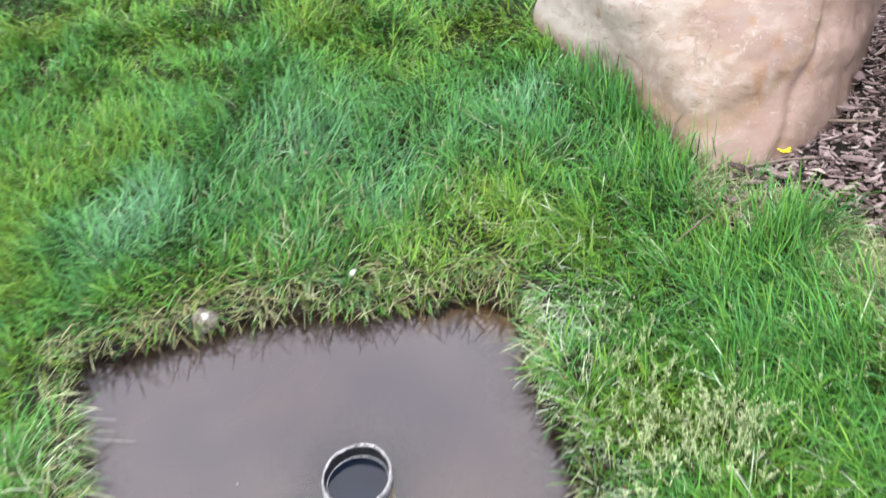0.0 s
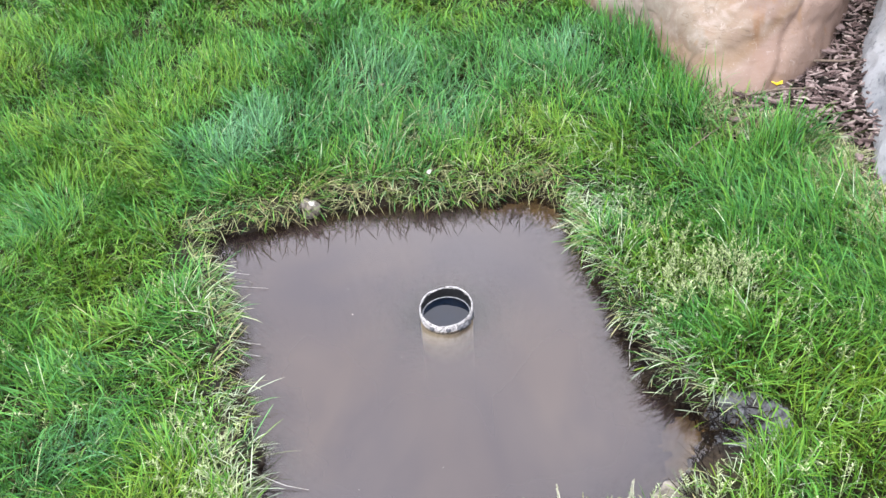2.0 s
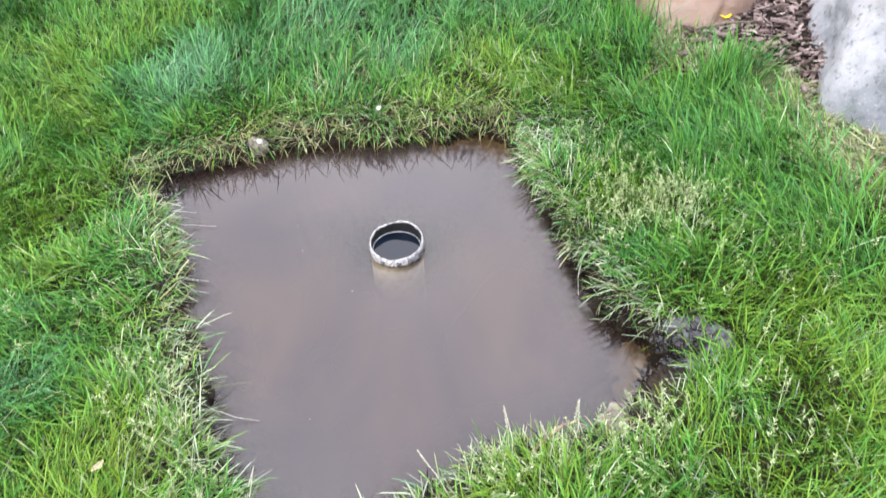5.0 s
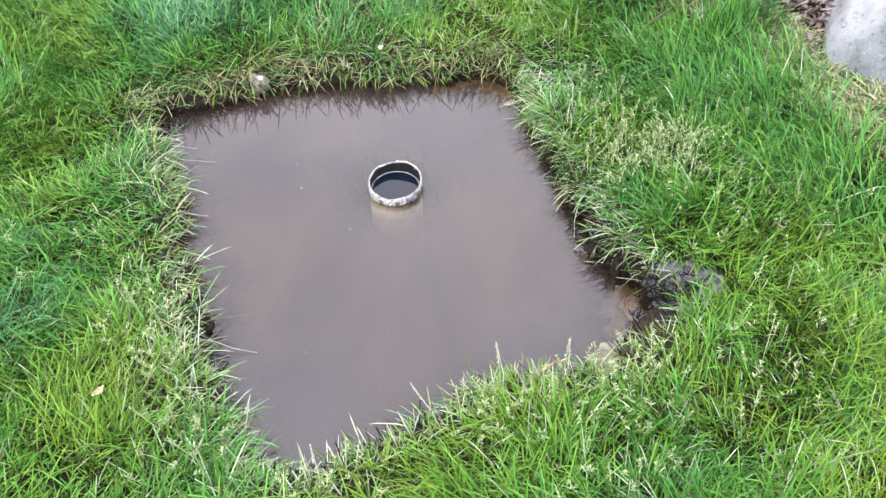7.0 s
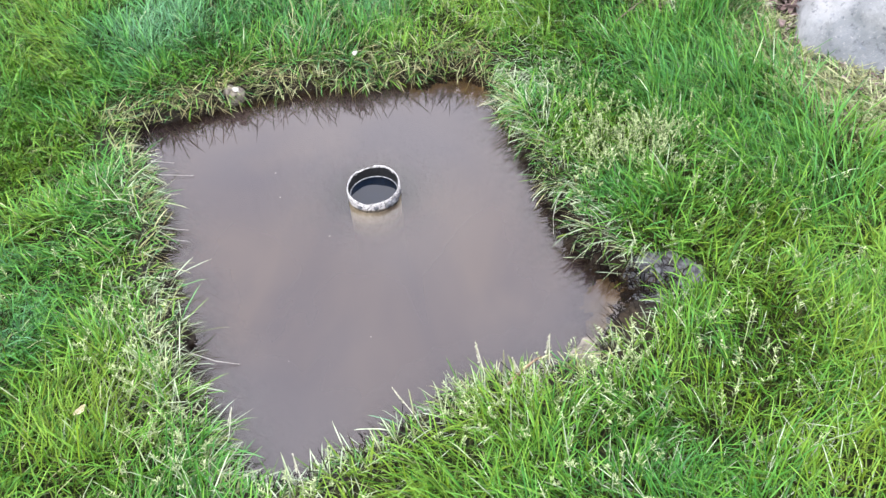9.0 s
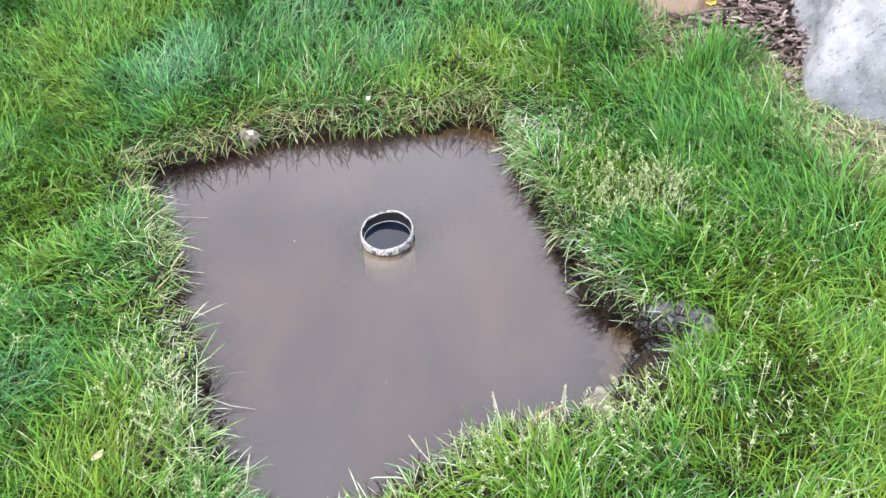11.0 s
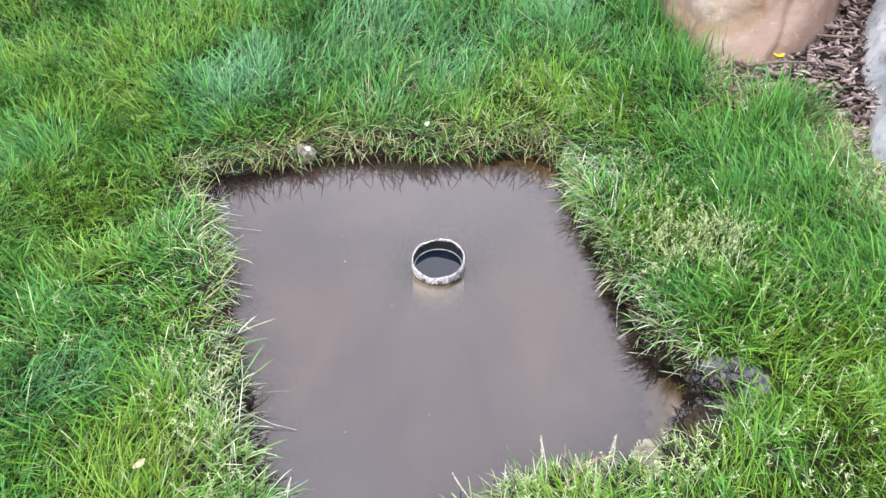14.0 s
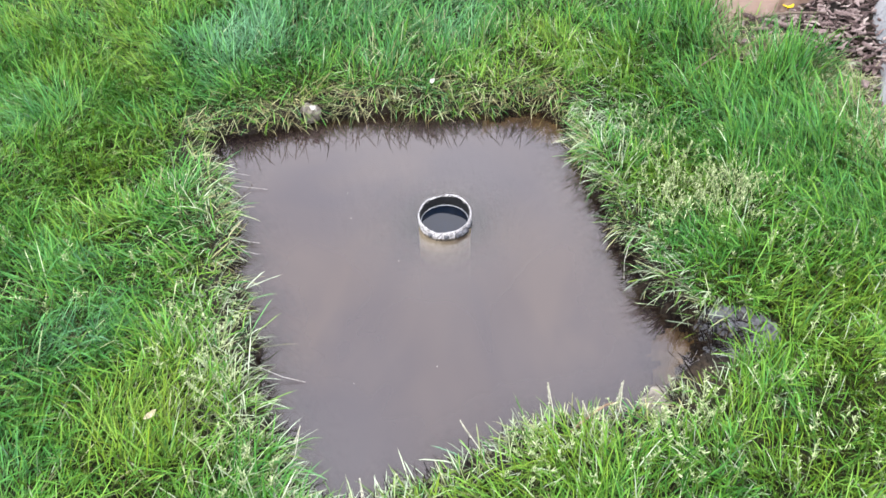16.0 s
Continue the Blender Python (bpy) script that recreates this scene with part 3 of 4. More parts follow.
def fields(x, y):
    hue = 0.34 + 0.42 * (value_noise(x, y, 3.2, 21) - 0.5) + 0.45 * (value_noise(x, y, 9, 22) - 0.5)
    hue = hue + 0.05 - 0.07 * np.clip((-0.1 - y) / 0.3, 0, 1)
    size = 0.66 + 0.5 * value_noise(x, y, 4.0, 23) + 0.55 * (value_noise(x, y, 12, 26) - 0.4)
    way = 2 * math.pi * (1.6 * value_noise(x, y, 2.6, 24) + 0.5 * value_noise(x, y, 8, 25))
    lean = 0.40 + 0.55 * value_noise(x, y, 5, 27)
    for cx, cy, r, h, s, a, q in CLUMPS:
        w = np.exp(-((x - cx) ** 2 + (y - cy) ** 2) / (r * r))
        hue, size, lean = hue + w * (h - hue), size * (1 + w * (s - 1)), lean + w * (q - lean)
        way = np.where(w > 0.5, radians(a) + 0.35 * (way % 1.0), way)
    return np.clip(hue, 0, 1), size, way, lean


def undercut(x, y):
    """One along the bank where the turf has broken away, nought elsewhere."""
    return np.exp(-((x - 0.42 + 0.35 * (y + 0.2)) / 0.10) ** 2 - ((y + 0.19) / 0.19) ** 2)


def far_bank(x, y):
    """One along the far bank, whose face of mud and straw lies open."""
    return np.clip((y - 0.19) / 0.08, 0, 1) * (x < 0.26) * np.clip(2.6 * value_noise(x, y, 11, 36) - 0.55, 0, 1)


def left_bank(x, y, d):
    """The long pale blades that lie out over the water's west side."""
    return np.exp(-np.maximum(d, 0) / 0.06) * (x < -0.2) * (y < 0.12)


def bleached(x, y, d):
    """The near bank, where the blades at the lip have gone pale and seeded."""
    return np.exp(-np.maximum(d, 0) / 0.045) * (y < -0.28) * np.clip((0.30 - x) / 0.25, 0, 1)


def scatter(n_tufts, per, x0, x1, y0, y1, spread, rng, top):
    x, y = rng.uniform(x0, x1, n_tufts), rng.uniform(y0, y1, n_tufts)
    keep = rng.rand(n_tufts) < lawn_density(x, y) / top
    x, y = x[keep], y[keep]
    c = np.repeat(np.arange(len(x)), per)
    px, py = x[c] + rng.normal(0, spread, len(c)), y[c] + rng.normal(0, spread, len(c))
    return px, py, c, len(x)


def lawn():
    rng = np.random.RandomState(11)
    np.random.seed(12)
    per, top = 9, 82000
    x0, x1, y0, y1 = -2.5, 2.2, -2.0, 2.9
    x, y, c, n = scatter(int(top * (x1 - x0) * (y1 - y0) / per), per, x0, x1, y0, y1, 0.011, rng, top)
    d, bed = edge_distance(x, y), inside_distance(x, y, BED)
    bed = bed + 0.09 * (value_noise(x, y, 16, 31) - 0.45)
    keep = (d > 0.012 + 0.014 * undercut(x, y) + 0.028 * rng.rand(len(x)) ** 2 + 0.013 * ((x < -0.15) | (y < -0.38)) + far_bank(x, y) * (0.018 + 0.03 * rng.rand(len(x)))) & (bed > -0.10 * rng.rand(len(x)) ** 2.5) & (notch(x, y) < 0.05) & (np.hypot((x - 0.452) / 0.082, (y + 0.366) / 0.064) > 0.75 + 0.3 * rng.rand(len(x)))
    keep &= ~in_boulder(x, y, TAN_AT, TAN_PLANES, -0.015) & ~in_boulder(x, y, GREY_AT, GREY_PLANES, 0.0)
    thin = 0.6 * value_noise(x, y, 14, 33) + 0.4 * value_noise(x, y, 34, 34)
    keep &= rng.rand(len(x)) < np.clip(-0.10 + 1.75 * thin, 0, 1)
    x, y, c, d = x[keep], y[keep], c[keep], d[keep]
    m = len(x)
    hue, size, way, lean = fields(x, y)
    tuft_way, tuft_size, tuft_hue = rng.normal(0, 0.65, n)[c], rng.uniform(0.62, 1.34, n)[c], rng.normal(0, 0.12, n)[c]
    length = 0.070 * size * tuft_size * rng.uniform(0.45, 1.25, m)
    rim = np.clip(1 - (d - 0.012) / 0.10, 0, 1)
    length *= 1 - (0.10 + 0.22 * (y < -0.38)) * rim
    length *= 1 - 0.45 * np.exp(-((x - 0.42) / 0.12) ** 2 - ((y + 0.45) / 0.09) ** 2)
    tall = in_boulder(x, y, TAN_AT, TAN_PLANES, 0.10) & (x < 0.63) & (y < 1.12)
    length, lean, hue = np.where(tall, length * 1.5, length), np.where(tall, lean * 0.55, lean), np.where(tall, 0.48 + 0.2 * (hue - 0.4), hue)
    width = rng.uniform(0.0014, 0.0030, m) * np.where(y > 1.2, 1.3, np.where(y < -0.35, 0.82, 1.0))
    azimuth = way + tuft_way + rng.normal(0, 0.85, m)
    # blades at the lip hang out over the water
    e = 0.01
    gx, gy = edge_distance(x + e, y) - edge_distance(x - e, y), edge_distance(x, y + e) - edge_distance(x, y - e)
    over = np.arctan2(-gy, -gx) + rng.normal(0, 0.7, m)
    hang = rng.rand(m) < 0.75 * rim
    azimuth = np.where(hang, over, azimuth)
    lean = np.clip(lean + rng.normal(0, 0.32, m), -0.1, 1.35) + 0.35 * hang
    bend = np.clip(rng.normal(0.8, 0.5, m), -0.2, 1.9) + 0.3 * hang
    z = ground_level(x, y) - 0.004
    hue = np.clip(hue + tuft_hue + rng.normal(0, 0.07, m), 0, 1)
    roots = np.stack([x, y, z], 1)
    dry = rng.rand(m) < 0.035 + 0.05 * (y < -0.3) + 0.22 * np.exp(-((y - 0.62) / 0.24) ** 2 - ((x + 0.02) / 0.44) ** 4) + 0.36 * rim + 0.22 * bleached(x, y, d) + 0.30 * undercut(x, y) * (d < 0.10) + 0.28 * left_bank(x, y, d) + 0.06 * (value_noise(x, y, 7, 35) > 0.66) + 0.40 * np.exp(-((x - 0.33) ** 2 + (y - 0.37) ** 2) / 0.012) + 0.3 * np.exp(-((x + 0.47) ** 2 + (y - 0.35) ** 2) / 0.006) + 0.25 * np.exp(-((x + 0.30) ** 2 + (y + 0.48) ** 2) / 0.008)
    # short near-black blades stand in for the shade in the lawn's gaps
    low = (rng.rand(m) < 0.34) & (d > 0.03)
    blades("thatch", M_GAP_SHADE, roots[low], length[low] * 0.55, width[low] * 1.3, azimuth[low] + 2.0, np.clip(lean[low] + 0.2, 0, 1.4), bend[low], rng.rand(low.sum()), "dark dead thatch added for the shade at the foot of the lawn grass", "thatch")
    dry &= ~low
    g = ~dry & ~low
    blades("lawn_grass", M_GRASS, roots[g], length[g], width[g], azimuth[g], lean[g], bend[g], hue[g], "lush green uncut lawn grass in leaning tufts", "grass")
    blades("dry_grass", M_STRAW, roots[dry], length[dry] * 0.95, width[dry] * 0.85, azimuth[dry], np.clip(lean[dry] + 0.3, 0, 1.5), bend[dry], np.clip(0.25 + 0.75 * rng.rand(dry.sum()) + 0.7 * bleached(x, y, d)[dry] + 0.6 * (x[dry] > 0.26) + 0.1 * left_bank(x, y, d)[dry] - 0.5 * far_bank(x, y)[dry] * (d[dry] < 0.09), 0, 1),
           "pale dry grass blades matted along the water's edge", "dry grass")


def bank_fringe():
    """Matted blades that droop from the cut bank to the water."""
    rng = np.random.RandomState(71)
    np.random.seed(72)
    n = 12000
    x, y = rng.uniform(-0.72, 0.66, n * 6), rng.uniform(-0.85, 0.62, n * 6)
    d = edge_distance(x, y)
    keep = (d > 0.003) & (d < 0.045 + 0.03 * far_bank(x, y)) & (rng.rand(n * 6) < 0.35 + 1.1 * value_noise(x, y, 24, 37)) & (notch(x, y) < 0.5) & (np.hypot((x - 0.46) / 0.075, (y + 0.365) / 0.06) > 0.9) & (rng.rand(n * 6) < 0.70 - 0.25 * undercut(x, y) + 0.3 * (y > 0.2))
    x, y, d = x[keep], y[keep], d[keep]
    m, e = len(x), 0.012
    gx, gy = edge_distance(x + e, y) - edge_distance(x - e, y), edge_distance(x, y + e) - edge_distance(x, y - e)
    azimuth = np.arctan2(-gy, -gx) + rng.normal(0, 0.85, m) * (1 + 0.5 * far_bank(x, y))
    length = rng.uniform(0.018, 0.070, m) * np.where((x < -0.15) | (y < -0.38), 0.72, 1.0)
    width = rng.uniform(0.0011, 0.0025, m)
    lean, bend = rng.uniform(0.5, 1.55, m), rng.uniform(0.0, 1.3, m)
    # on the far bank most of the blades hang straight down
    limp = (rng.rand(m) < 0.25 + 0.45 * np.clip((y - 0.2) / 0.15, 0, 1)) & (d > 0.012)
    lean, bend = np.where(limp, rng.uniform(1.2, 1.9, m), lean), np.where(limp, rng.uniform(0.5, 1.2, m), bend)
    length = np.where(limp, rng.uniform(0.03, 0.075, m), length)
    reach = (rng.rand(m) < 0.26 * (y > 0.2) + 0.07 * (left_bank(x, y, d) > 0.3)) & (d > 0.008)
    length, lean, bend = np.where(reach, rng.uniform(0.06, 0.10, m), length), np.where(reach, rng.uniform(0.7, 1.3, m), lean), np.where(reach, rng.uniform(0.2, 0.9, m), bend)
    z = np.maximum(ground_level(x, y), 0.004)
    roots = np.stack([x, y, z], 1)
    g = rng.rand(m) < np.where(reach & (y > 0.2), 0.6, 0.30) * (1 - 0.2 * far_bank(x, y))
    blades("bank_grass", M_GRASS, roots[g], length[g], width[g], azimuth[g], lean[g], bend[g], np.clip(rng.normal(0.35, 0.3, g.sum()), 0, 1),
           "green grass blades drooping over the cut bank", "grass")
    g = ~g
    blades("bank_straw", M_STRAW, roots[g], length[g], width[g] * 0.85, azimuth[g], lean[g], bend[g], np.clip(rng.rand(g.sum()) * (1 - 0.5 * far_bank(x, y)[g]) + 0.7 * bleached(x, y, d)[g] + 0.35 * undercut(x, y)[g], 0, 1),
           "matted pale straw hanging from the cut bank to the water", "dry grass")


def straw_litter():
    """Loose dead blades strewn flat over the mulch where the lawn thins out."""
    rng = np.random.RandomState(81)
    np.random.seed(82)
    n = 46000
    x, y = rng.uniform(0.55, 1.1, n), rng.uniform(-0.15, 0.85, n)
    bed = inside_distance(x, y, BED)
    wide = np.where(y < 0.5, 0.11, 0.035)
    keep = (bed < 0.06) & (rng.rand(n) < 0.7 * np.exp(-((bed + 0.01) / wide) ** 2)) & ~in_boulder(x, y, GREY_AT, GREY_PLANES, 0.0)
    x, y = x[keep], y[keep]
    m = len(x)
    blades("straw_litter", M_STRAW, np.stack([x, y, lawn_level(x, y) + 0.014], 1), rng.uniform(0.02, 0.06, m), rng.uniform(0.0012, 0.003, m), rng.uniform(0, 6.28, m),
           rng.uniform(1.0, 1.6, m), rng.uniform(-0.2, 0.5, m), 0.2 + 0.5 * rng.rand(m), "pale dead grass strewn over the edge of the mulch", "dry grass")


lawn()
bank_fringe()
straw_litter()


def seed_heads():
    """Whitish flowering heads of meadow grass, each a thin stalk with short side sprigs."""
    rng = np.random.RandomState(41)
    np.random.seed(42)
    xs, ys = [], []
    for cx, cy, r, k in ((0.50, 0.05, 0.10, 170), (0.62, -0.15, 0.14, 50), (0.42, 0.24, 0.07, 50), (0.55, -0.52, 0.14, 35), (0.36, -0.60, 0.10, 40), (-0.36, -0.42, 0.06, 18), (-0.6, -0.3, 0.2, 20), (0.8, -0.35, 0.15, 15), (0.72, 0.18, 0.1, 25), (-0.30, -0.50, 0.05, 40), (-0.20, -0.68, 0.05, 30), (0.0, -0.78, 0.06, 25), (0.22, -0.60, 0.05, 25), (0.42, -0.50, 0.05, 40), (0.57, 0.09, 0.05, 40)):
        xs.append(rng.normal(cx, r * 0.7, k))
        ys.append(rng.normal(cy, r * 0.7, k))
    x, y = np.concatenate(xs), np.concatenate(ys)
    keep = (edge_distance(x, y) > 0.03) & (notch(x, y) < 0.1)
    x, y = x[keep], y[keep]
    R, L, W, A, LE, B, H = [], [], [], [], [], [], []
    for px, py in zip(x, y):
        z0 = float(ground_level(px, py))
        h, a, le = rng.uniform(0.05, 0.085), rng.uniform(0, 6.28), rng.uniform(0.1, 0.8)
        tip = np.array([px + math.cos(a) * math.sin(le) * h, py + math.sin(a) * math.sin(le) * h, z0 + math.cos(le) * h])
        root = np.array([px, py, z0])
        R.append(root), L.append(h), W.append(0.0011), A.append(a), LE.append(le), B.append(0.0), H.append(0.1)
        for k in range(16):
            f = 0.62 + 0.38 * k / 15
            R.append(root + (tip - root) * f), L.append(rng.uniform(0.004, 0.010) * (1.25 - 0.7 * (f - 0.62) / 0.38)), W.append(rng.uniform(0.0009, 0.0016))
            A.append(rng.uniform(0, 6.28)), LE.append(rng.uniform(0.4, 1.1)), B.append(0.3), H.append(rng.uniform(0.3, 1))
    blades("seed_heads", M_SEED, np.array(R), np.array(L), np.array(W), np.array(A), np.array(LE), np.array(B), np.array(H),
           "whitish flowering seed heads standing among the grass", "seed heads")


seed_heads()


# ---- bark mulch between the boulders ----
def chip_verts(rng, size, width, thick):
    """One splinter of bark: a bent, tapered slip with eight to twelve corners."""
    k = rng.uniform(-0.15, 0.15) * size
    v = []
    for f, w in ((-0.5, rng.uniform(0.2, 0.8)), (0.05, 1.0), (0.5, rng.uniform(0.15, 0.7))):
        b = k * (1 - 4 * f * f)
        for sy, sz in ((-1, -1), (1, -1), (1, 1), (-1, 1)):
            v.append((f * size, sy * w * width / 2 + b, sz * thick / 2 * (0.6 + 0.4 * w) + 0.4 * b))
    return np.array(v)


CHIP_FACES = [(3, 2, 1, 0), (8, 9, 10, 11)] + [(4 * r + a, 4 * r + (a + 1) % 4, 4 * r + 4 + (a + 1) % 4, 4 * r + 4 + a) for r in (0, 1) for a in range(4)]


def mulch():
    rng = np.random.RandomState(51)
    verts, faces = [], []
    count = 0
    while count < 13000:
        x, y = rng.uniform(0.52, 2.0), rng.uniform(-0.2, 2.2)
        if float(inside_distance(x, y, BED)) > 0.045 * rng.rand() or (x > 1.25 and rng.rand() < 0.4):
            continue
        if in_boulder(x, y, TAN_AT, TAN_PLANES, -0.05) or in_boulder(x, y, GREY_AT, GREY_PLANES, -0.05):
            continue
        size = rng.uniform(0.008, 0.024) if rng.rand() < 0.85 else rng.uniform(0.024, 0.05)
        v = chip_verts(rng, size, size * rng.uniform(0.12, 0.42), rng.uniform(0.0015, 0.004))
        e = np.array(Euler((rng.normal(0, 0.35), rng.normal(0, 0.3), rng.uniform(0, 6.28))).to_matrix())
        v = v @ e.T + np.array([x, y, float(lawn_level(x, y)) + rng.uniform(0.001, 0.018)])
        faces += [tuple(12 * count + i for i in f) for f in CHIP_FACES]
        verts.append(v)
        count += 1
    ob = mesh_object("bark_mulch", np.concatenate(verts), faces, M_BARK, False)
    tagged(ob, "shredded reddish-brown bark mulch round the boulders", "mulch", kind="stuff")


def bark_chip(x, y, size, turn, tilt, seed):
    """A larger slab of bark lying loose on the mulch."""
    rng = np.random.RandomState(seed)
    v = chip_verts(rng, size, size * rng.uniform(0.28, 0.42), 0.006)
    ob = mesh_object("bark_chip", v, CHIP_FACES, M_BARK, False)
    ob.location, ob.rotation_euler = (x, y, float(lawn_level(x, y)) + 0.020), (tilt, 0.15, turn)
    tagged(ob, "large loose slab of brown bark on the mulch", "bark chip", "loose bark chips")


mulch()
for k, (x, y, size, turn, tilt) in enumerate([(0.98, 1.02, 0.065, 1.2, 0.4), (0.93, 0.90, 0.050, 0.2, 0.1), (0.90, 0.72, 0.055, 2.4, 0.2), (0.84, 0.66, 0.045, 0.9, 0.15), (0.93, 0.60, 0.048, 1.7, 0.3),
                                              (0.76, 0.70, 0.050, 0.1, 0.1), (0.70, 0.68, 0.040, 2.8, 0.2), (0.90, 0.45, 0.042, 1.1, 0.2), (0.91, 0.31, 0.040, 2.0, 0.1), (0.66, 0.64, 0.036, 0.6, 0.3)]):
    bark_chip(x, y, size, turn, tilt, 90 + k)


# ---- roots and mud along the cut banks ----
def hanging_roots():
    rng = np.random.RandomState(61)
    np.random.seed(62)
    R, L, W, A, LE, B, H = [], [], [], [], [], [], []
    n = len(EDGE)
    for i in range(n):
        a, b = Vector(EDGE[i]), Vector(EDGE[(i + 1) % n])
        t = (b - a).normalized()
        inward = Vector((t.y, -t.x))
        dense = 3.6 if 8 <= i <= 13 else (1.1 if i < 7 else 0.7)
        for k in range(int((b - a).length * 420 * dense)):
            p = a + (b - a) * rng.rand() - inward * rng.uniform(0.0, 0.03)
            R.append((p.x, p.y, max(0.006, float(ground_level(p.x, p.y)))))
            L.append(rng.uniform(0.015, 0.05)), W.append(rng.uniform(0.0009, 0.002))
            A.append(math.atan2(inward.y, inward.x) + rng.normal(0, 0.7)), LE.append(rng.uniform(0.7, 1.6)), B.append(rng.uniform(0.0, 0.9)), H.append(rng.rand())
    for k in range(150):
        px, py = rng.normal(0.527, 0.028), rng.normal(-0.300, 0.025)
        R.append((px, py, float(ground_level(px, py)) + rng.uniform(0.006, 0.016))), L.append(rng.uniform(0.012, 0.04)), W.append(rng.uniform(0.001, 0.003))
        A.append(rng.uniform(0, 6.28)), LE.append(rng.uniform(1.2, 1.65)), B.append(rng.uniform(0, 0.3)), H.append(rng.rand())
    blades("roots", M_ROOT, np.array(R), np.array(L), np.array(W), np.array(A), np.array(LE), np.array(B), np.array(H), "roots and dead blades hanging from the bank, blackened for its shade", "roots")


hanging_roots()


def lump(name, at, size, squash, mat, label, category, seed, group="", rough=0.5):
    bm = bmesh.new()
    bmesh.ops.create_icosphere(bm, subdivisions=4, radius=1)
    for v in bm.verts:
        q = v.co * 1.3 + Vector((seed * 2.3, seed, -seed))
        v.co *= 1 + rough * noise.noise(q) + 0.3 * rough * noise.noise(q * 3.5)
        v.co = Vector((v.co.x * squash[0], v.co.y * squash[1], v.co.z * squash[2])) * size
    bm.transform(Matrix.Rotation(seed * 1.9, 4, "Z"))
    me = bpy.data.meshes.new(name)
    bm.to_mesh(me)
    bm.free()
    me.materials.append(mat)
    me.polygons.foreach_set("use_smooth", [True] * len(me.polygons))
    ob = new(name, me)
    ob.location = at
    return tagged(ob, label, category, group)


for k, (x, y, s) in enumerate([(0.512, -0.283, 0.015), (0.527, -0.310, 0.017), (0.508, -0.330, 0.013), (0.545, -0.286, 0.014), (0.552, -0.314, 0.012), (0.524, -0.262, 0.012), (0.534, -0.337, 0.011), (0.563, -0.294, 0.011), (0.498, -0.306, 0.011)]):
    lump("mud_clod", (x, y, float(ground_level(x, y))), s, (1.2, 0.95, 0.45), M_MUD, "wet dark grey clod of mud in the dug corner", "mud clod", k + 1, "clods in the dug corner", 0.8)
lump("stone", (0.398, -0.452, 0.006), 0.034, (1.1, 0.8, 0.5), M_PALE, "pale tan stone half sunk at the water's edge", "stone", 9)
lump("stone", (-0.374, 0.356, 0.022), 0.025, (1.0, 0.85, 0.95), M_PALE, "pale dirty stone stuck in the grassy bank", "stone", 12)
lump("pebble", (-0.362, 0.339, 0.046), 0.0072, (1.35, 0.8, 0.75), M_CHALK, "small bright white pebble on the bank", "pebble", 3)
lump("pebble", (-0.090, 0.447, 0.077), 0.0066, (1.4, 0.8, 0.6), M_CHALK, "small white pebble lying in the grass", "pebble", 4)
lump("pebble", (-0.268, 0.815, 0.145), 0.0075, (1.0, 0.8, 0.6), M_PALE, "cream pebble caught in long grass", "pebble", 7)


def stick(name, points, radius, mat, label, category, group="", taper=0.5):
    """A bent round stalk along some points."""
    pts = [Vector(p) for p in points]
    bm = bmesh.new()
    rings = []
    for i, p in enumerate(pts):
        t = (pts[min(i + 1, len(pts) - 1)] - pts[max(i - 1, 0)]).normalized()
        u = t.orthogonal().normalized()
        w = t.cross(u)
        r = radius * (1 - (1 - taper) * i / (len(pts) - 1))
        rings.append([bm.verts.new(p + (u * math.cos(a) + w * math.sin(a)) * r) for a in (k * math.pi / 3 for k in range(6))])
    for a, b in zip(rings, rings[1:]):
        for k in range(6):
            bm.faces.new((a[k], a[(k + 1) % 6], b[(k + 1) % 6], b[k]))
    bm.faces.new(rings[0][::-1])
    bm.faces.new(rings[-1])
    me = bpy.data.meshes.new(name)
    bm.to_mesh(me)
    bm.free()
    me.materials.append(mat)
    me.polygons.foreach_set("use_smooth", [True] * len(me.polygons))
    return tagged(new(name, me), label, category, group)


def on_ground(x, y, up=0.0):
    return (x, y, float(ground_level(x, y)) + up)


stick("twig", [on_ground(0.53, 0.51, 0.03), on_ground(0.58, 0.56, 0.042), on_ground(0.63, 0.62, 0.03)], 0.002, M_TWIG, "thin grey-brown dead twig lying in the grass", "twig")
stick("twig", [on_ground(0.69, 0.72, 0.022), on_ground(0.77, 0.735, 0.026), on_ground(0.86, 0.74, 0.02)], 0.0045, M_TWIG, "dead twig lying on the bark mulch", "twig")
stick("twig", [on_ground(0.88, 0.86, 0.022), on_ground(0.95, 0.84, 0.026), on_ground(1.0, 0.85, 0.02)], 0.004, M_TWIG, "dead twig lying on the bark mulch", "twig")
M_STALK = plain_material("pale_stalk", (0.26, 0.27, 0.18), (0.46, 0.46, 0.36), 150)
M_STICK = plain_material("tan_stick", (0.12, 0.075, 0.045), (0.26, 0.18, 0.11), 120)
stick("twig", [(0.262, -0.545, 0.045), (0.292, -0.520, 0.060), (0.312, -0.505, 0.066), (0.335, -0.490, 0.058)], 0.0024, M_STICK, "short tan stick poking out of the near bank", "twig")
M_FLOAT = plain_material("bleached_straw", (0.24, 0.23, 0.19), (0.42, 0.41, 0.37), 150)
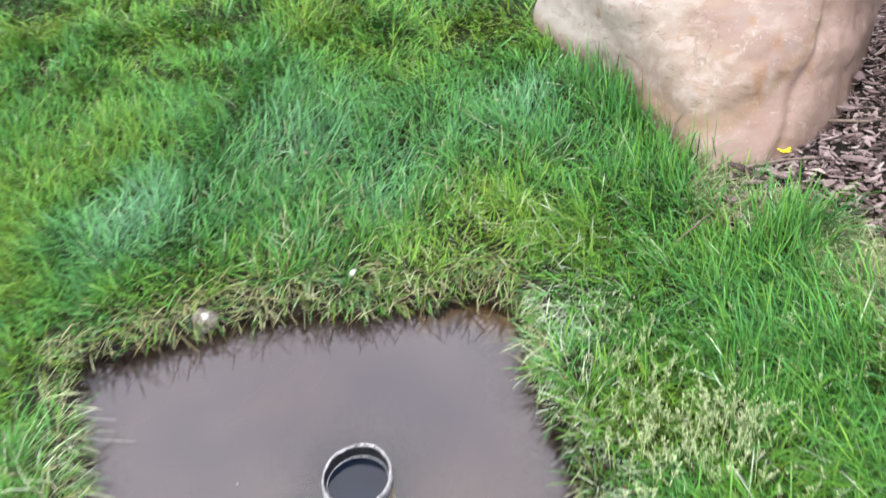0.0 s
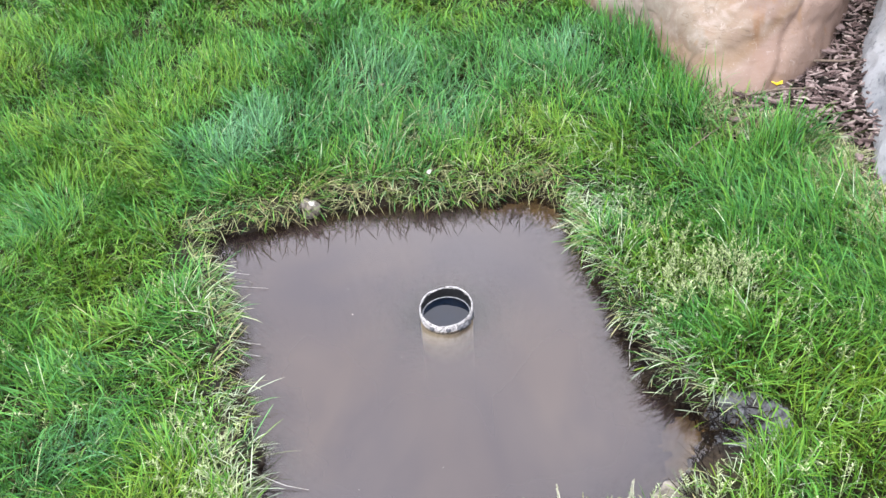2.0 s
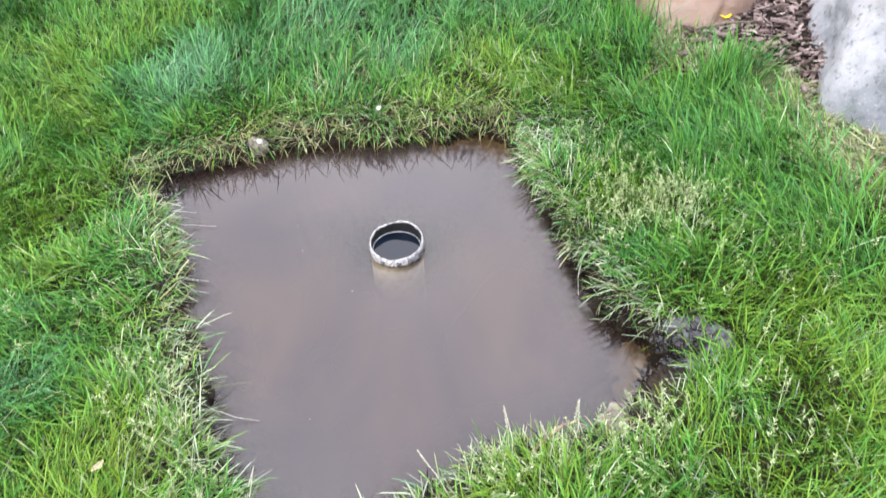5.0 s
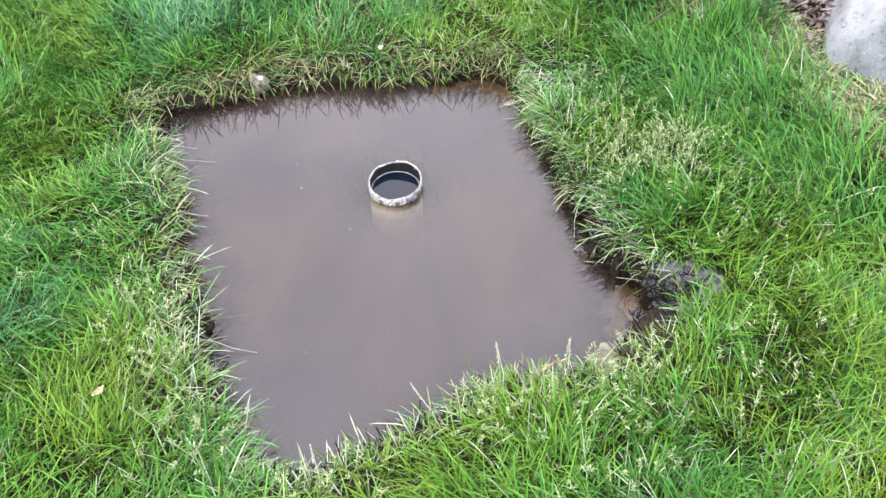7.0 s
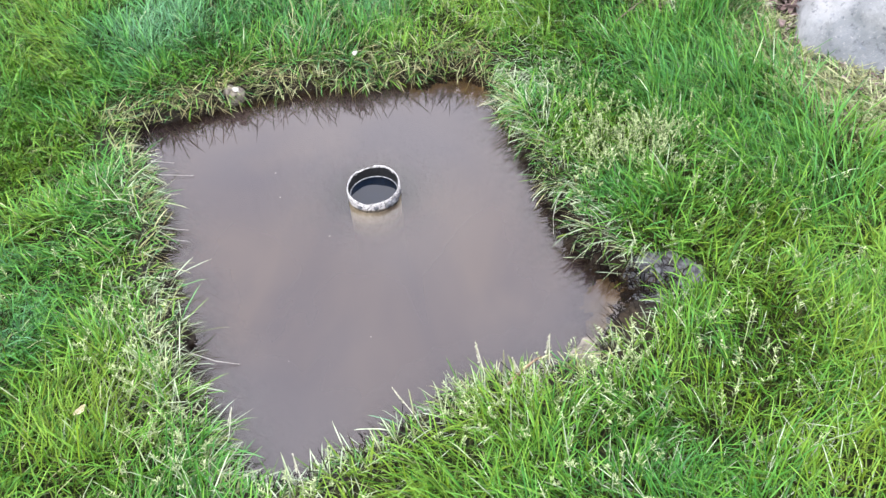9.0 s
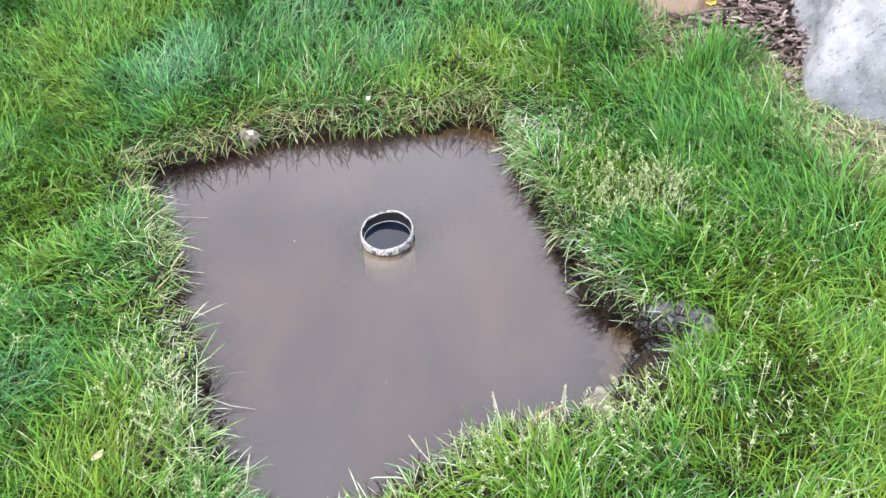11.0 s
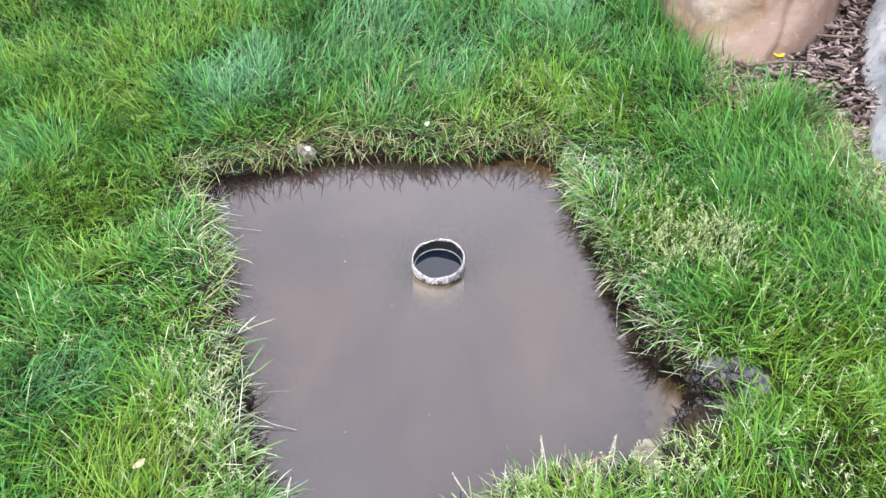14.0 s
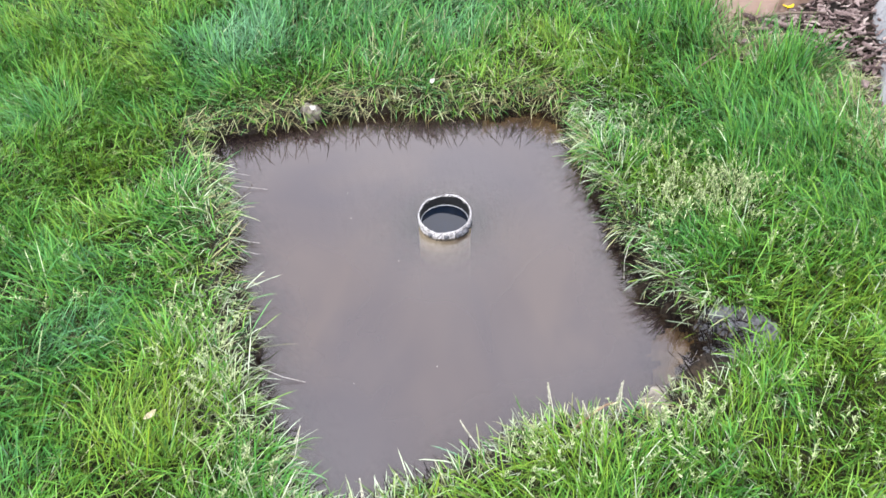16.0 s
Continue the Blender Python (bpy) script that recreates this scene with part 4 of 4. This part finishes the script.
for pts in ([(-0.52, 0.055, 0.018), (-0.46, 0.058, 0.008), (-0.395, 0.062, 0.002)], [(-0.50, 0.10, 0.015), (-0.45, 0.105, 0.005)], [(-0.25, -0.455, 0.02), (-0.21, -0.46, 0.006), (-0.17, -0.463, 0.002)],
            [(-0.43, -0.12, 0.03), (-0.40, -0.125, 0.012), (-0.355, -0.12, 0.003)], [(-0.40, -0.15, 0.028), (-0.37, -0.16, 0.012), (-0.345, -0.155, 0.004)]):
    stick("straw", pts, 0.0007, M_FLOAT, "bleached straw lying out over the muddy water", "straw", "straws on the water")
stick("straw", [(0.39, -0.03, 0.045), (0.368, -0.06, 0.03), (0.358, -0.10, 0.012), (0.357, -0.14, 0.002)], 0.0011, M_FLOAT, "pale dead blade bent down into the water", "straw")
for k, (x, y, r) in enumerate([(-0.193, -0.015, 0.0011), (-0.071, -0.138, 0.0008), (-0.22, 0.07, 0.0007), (0.04, -0.40, 0.0006), (-0.09, -0.455, 0.0006)]):
    bm = bmesh.new()
    bmesh.ops.create_icosphere(bm, subdivisions=2, radius=r)
    bm.transform(Matrix.Diagonal((1.2, 0.9, 0.5, 1)))
    me = bpy.data.meshes.new("floating_speck")
    bm.to_mesh(me)
    bm.free()
    me.materials.append(M_FLOAT)
    ob = new("floating_speck", me)
    ob.location = (x, y, 0.0004)
    tagged(ob, "tiny pale seed floating on the muddy water", "seed", "specks on the water")


def grass_stalk(root, tip, spread, label):
    thing = new("grass_stalk")
    thing.location = root
    tagged(thing, label, "grass stalk", "stalks over the water")
    d = Vector(tip) - Vector(root)
    bend = Vector((0.006, -0.004, 0))
    s = stick("stem", [(0, 0, 0), d * 0.5 + bend, d], 0.0009, M_STALK, "", "")
    s.parent = thing
    rng = random.Random(int(tip[0] * 1000))
    bm = bmesh.new()
    for k in range(12):
        f = 0.68 + 0.32 * k / 11
        r = bmesh.ops.create_icosphere(bm, subdivisions=1, radius=0.0014)
        turn = Euler((rng.uniform(-0.6, 0.6), rng.uniform(-0.6, 0.6), rng.uniform(0, 6))).to_matrix()
        for v in r["verts"]:
            v.co = turn @ Vector((v.co.x * 0.6, v.co.y * 0.6, v.co.z * 1.6)) + d * f + Vector((rng.uniform(-1, 1), rng.uniform(-1, 1), 0)) * spread * (1.2 - f)
    part("seed_head", bm, M_STALK, thing)


for root, tip, spread in (((0.235, -0.565, 0.04), (0.222, -0.525, 0.125), 0.004), ((0.318, -0.53, 0.03), (0.33, -0.505, 0.121), 0.006), ((0.30, -0.555, 0.03), (0.275, -0.52, 0.085), 0.005),
                          ((0.15, -0.625, 0.04), (0.10, -0.57, 0.075), 0.002), ((-0.005, -0.745, 0.03), (-0.02, -0.70, 0.095), 0.002), ((-0.14, -0.675, 0.04), (-0.125, -0.62, 0.09), 0.002)):
    grass_stalk(root, tip, spread, "thin pale grass stalk with a small seed head")


def yellow_flower():
    thing = new("yellow_flower")
    thing.location = (0.776, 0.772, float(lawn_level(0.776, 0.772)) + 0.018)
    tagged(thing, "small fallen yellow blossom at the foot of the tan boulder", "flower")
    for k in range(5):
        bm = bmesh.new()
        a = k * 2 * math.pi / 5 + 0.4
        vs = [bm.verts.new((x, y, z)) for x, y, z in ((0, 0, 0), (0.007, -0.0045, 0.003), (0.0135, -0.004, 0.0055), (0.0155, 0, 0.006), (0.0135, 0.004, 0.0055), (0.007, 0.0045, 0.003))]
        f = bm.faces.new(vs)
        top = bmesh.ops.extrude_face_region(bm, geom=[f])
        bmesh.ops.translate(bm, verts=[v for v in top["geom"] if isinstance(v, bmesh.types.BMVert)], vec=(0, 0, 0.0008))
        bm.transform(Matrix.Rotation(a, 4, "Z"))
        part("petal", bm, M_YELLOW, thing)
    bm = bmesh.new()
    bmesh.ops.create_icosphere(bm, subdivisions=2, radius=0.004)
    part("flower_centre", bm, M_YELLOW, thing)


yellow_flower()


def dry_leaf(at, size, turn, mat, label):
    """A small curled leaf, cupped along its midrib."""
    bm = bmesh.new()
    rows = []
    for i in range(9):
        u = i / 8
        w = size * 0.20 * math.sin(math.pi * (0.04 + 0.93 * u)) ** 0.8
        lift = size * (0.9 * (u - 0.5) ** 2 + 0.10 * math.sin(9 * u))
        rows.append([bm.verts.new((size * (u - 0.5), w * s, lift + 0.5 * abs(s) ** 2 * w)) for s in (-1, -0.5, 0, 0.5, 1)])
    for a, b in zip(rows, rows[1:]):
        for k in range(4):
            bm.faces.new((a[k], a[k + 1], b[k + 1], b[k]))
    bmesh.ops.solidify(bm, geom=bm.faces[:], thickness=0.0005)
    ob = part("dry_leaf", bm, mat, None)
    ob.location, ob.rotation_euler = at, (0.55, -0.35, turn)
    return tagged(ob, label, "leaf")


M_CREAM = plain_material("dry_cream_leaf", (0.46, 0.41, 0.26), (0.68, 0.63, 0.46), 180, 0.7, 0.001)
M_RUSSET = plain_material("russet_leaf", (0.14, 0.045, 0.03), (0.25, 0.09, 0.06), 180, 0.7, 0.001)
dry_leaf((-0.352, -0.618, 0.080), 0.022, 0.7, M_CREAM, "small curled cream dead leaf caught in the grass")
dry_leaf((0.402, -0.033, 0.05), 0.014, 1.4, M_RUSSET, "tiny russet dead leaf on the edge of the bank")
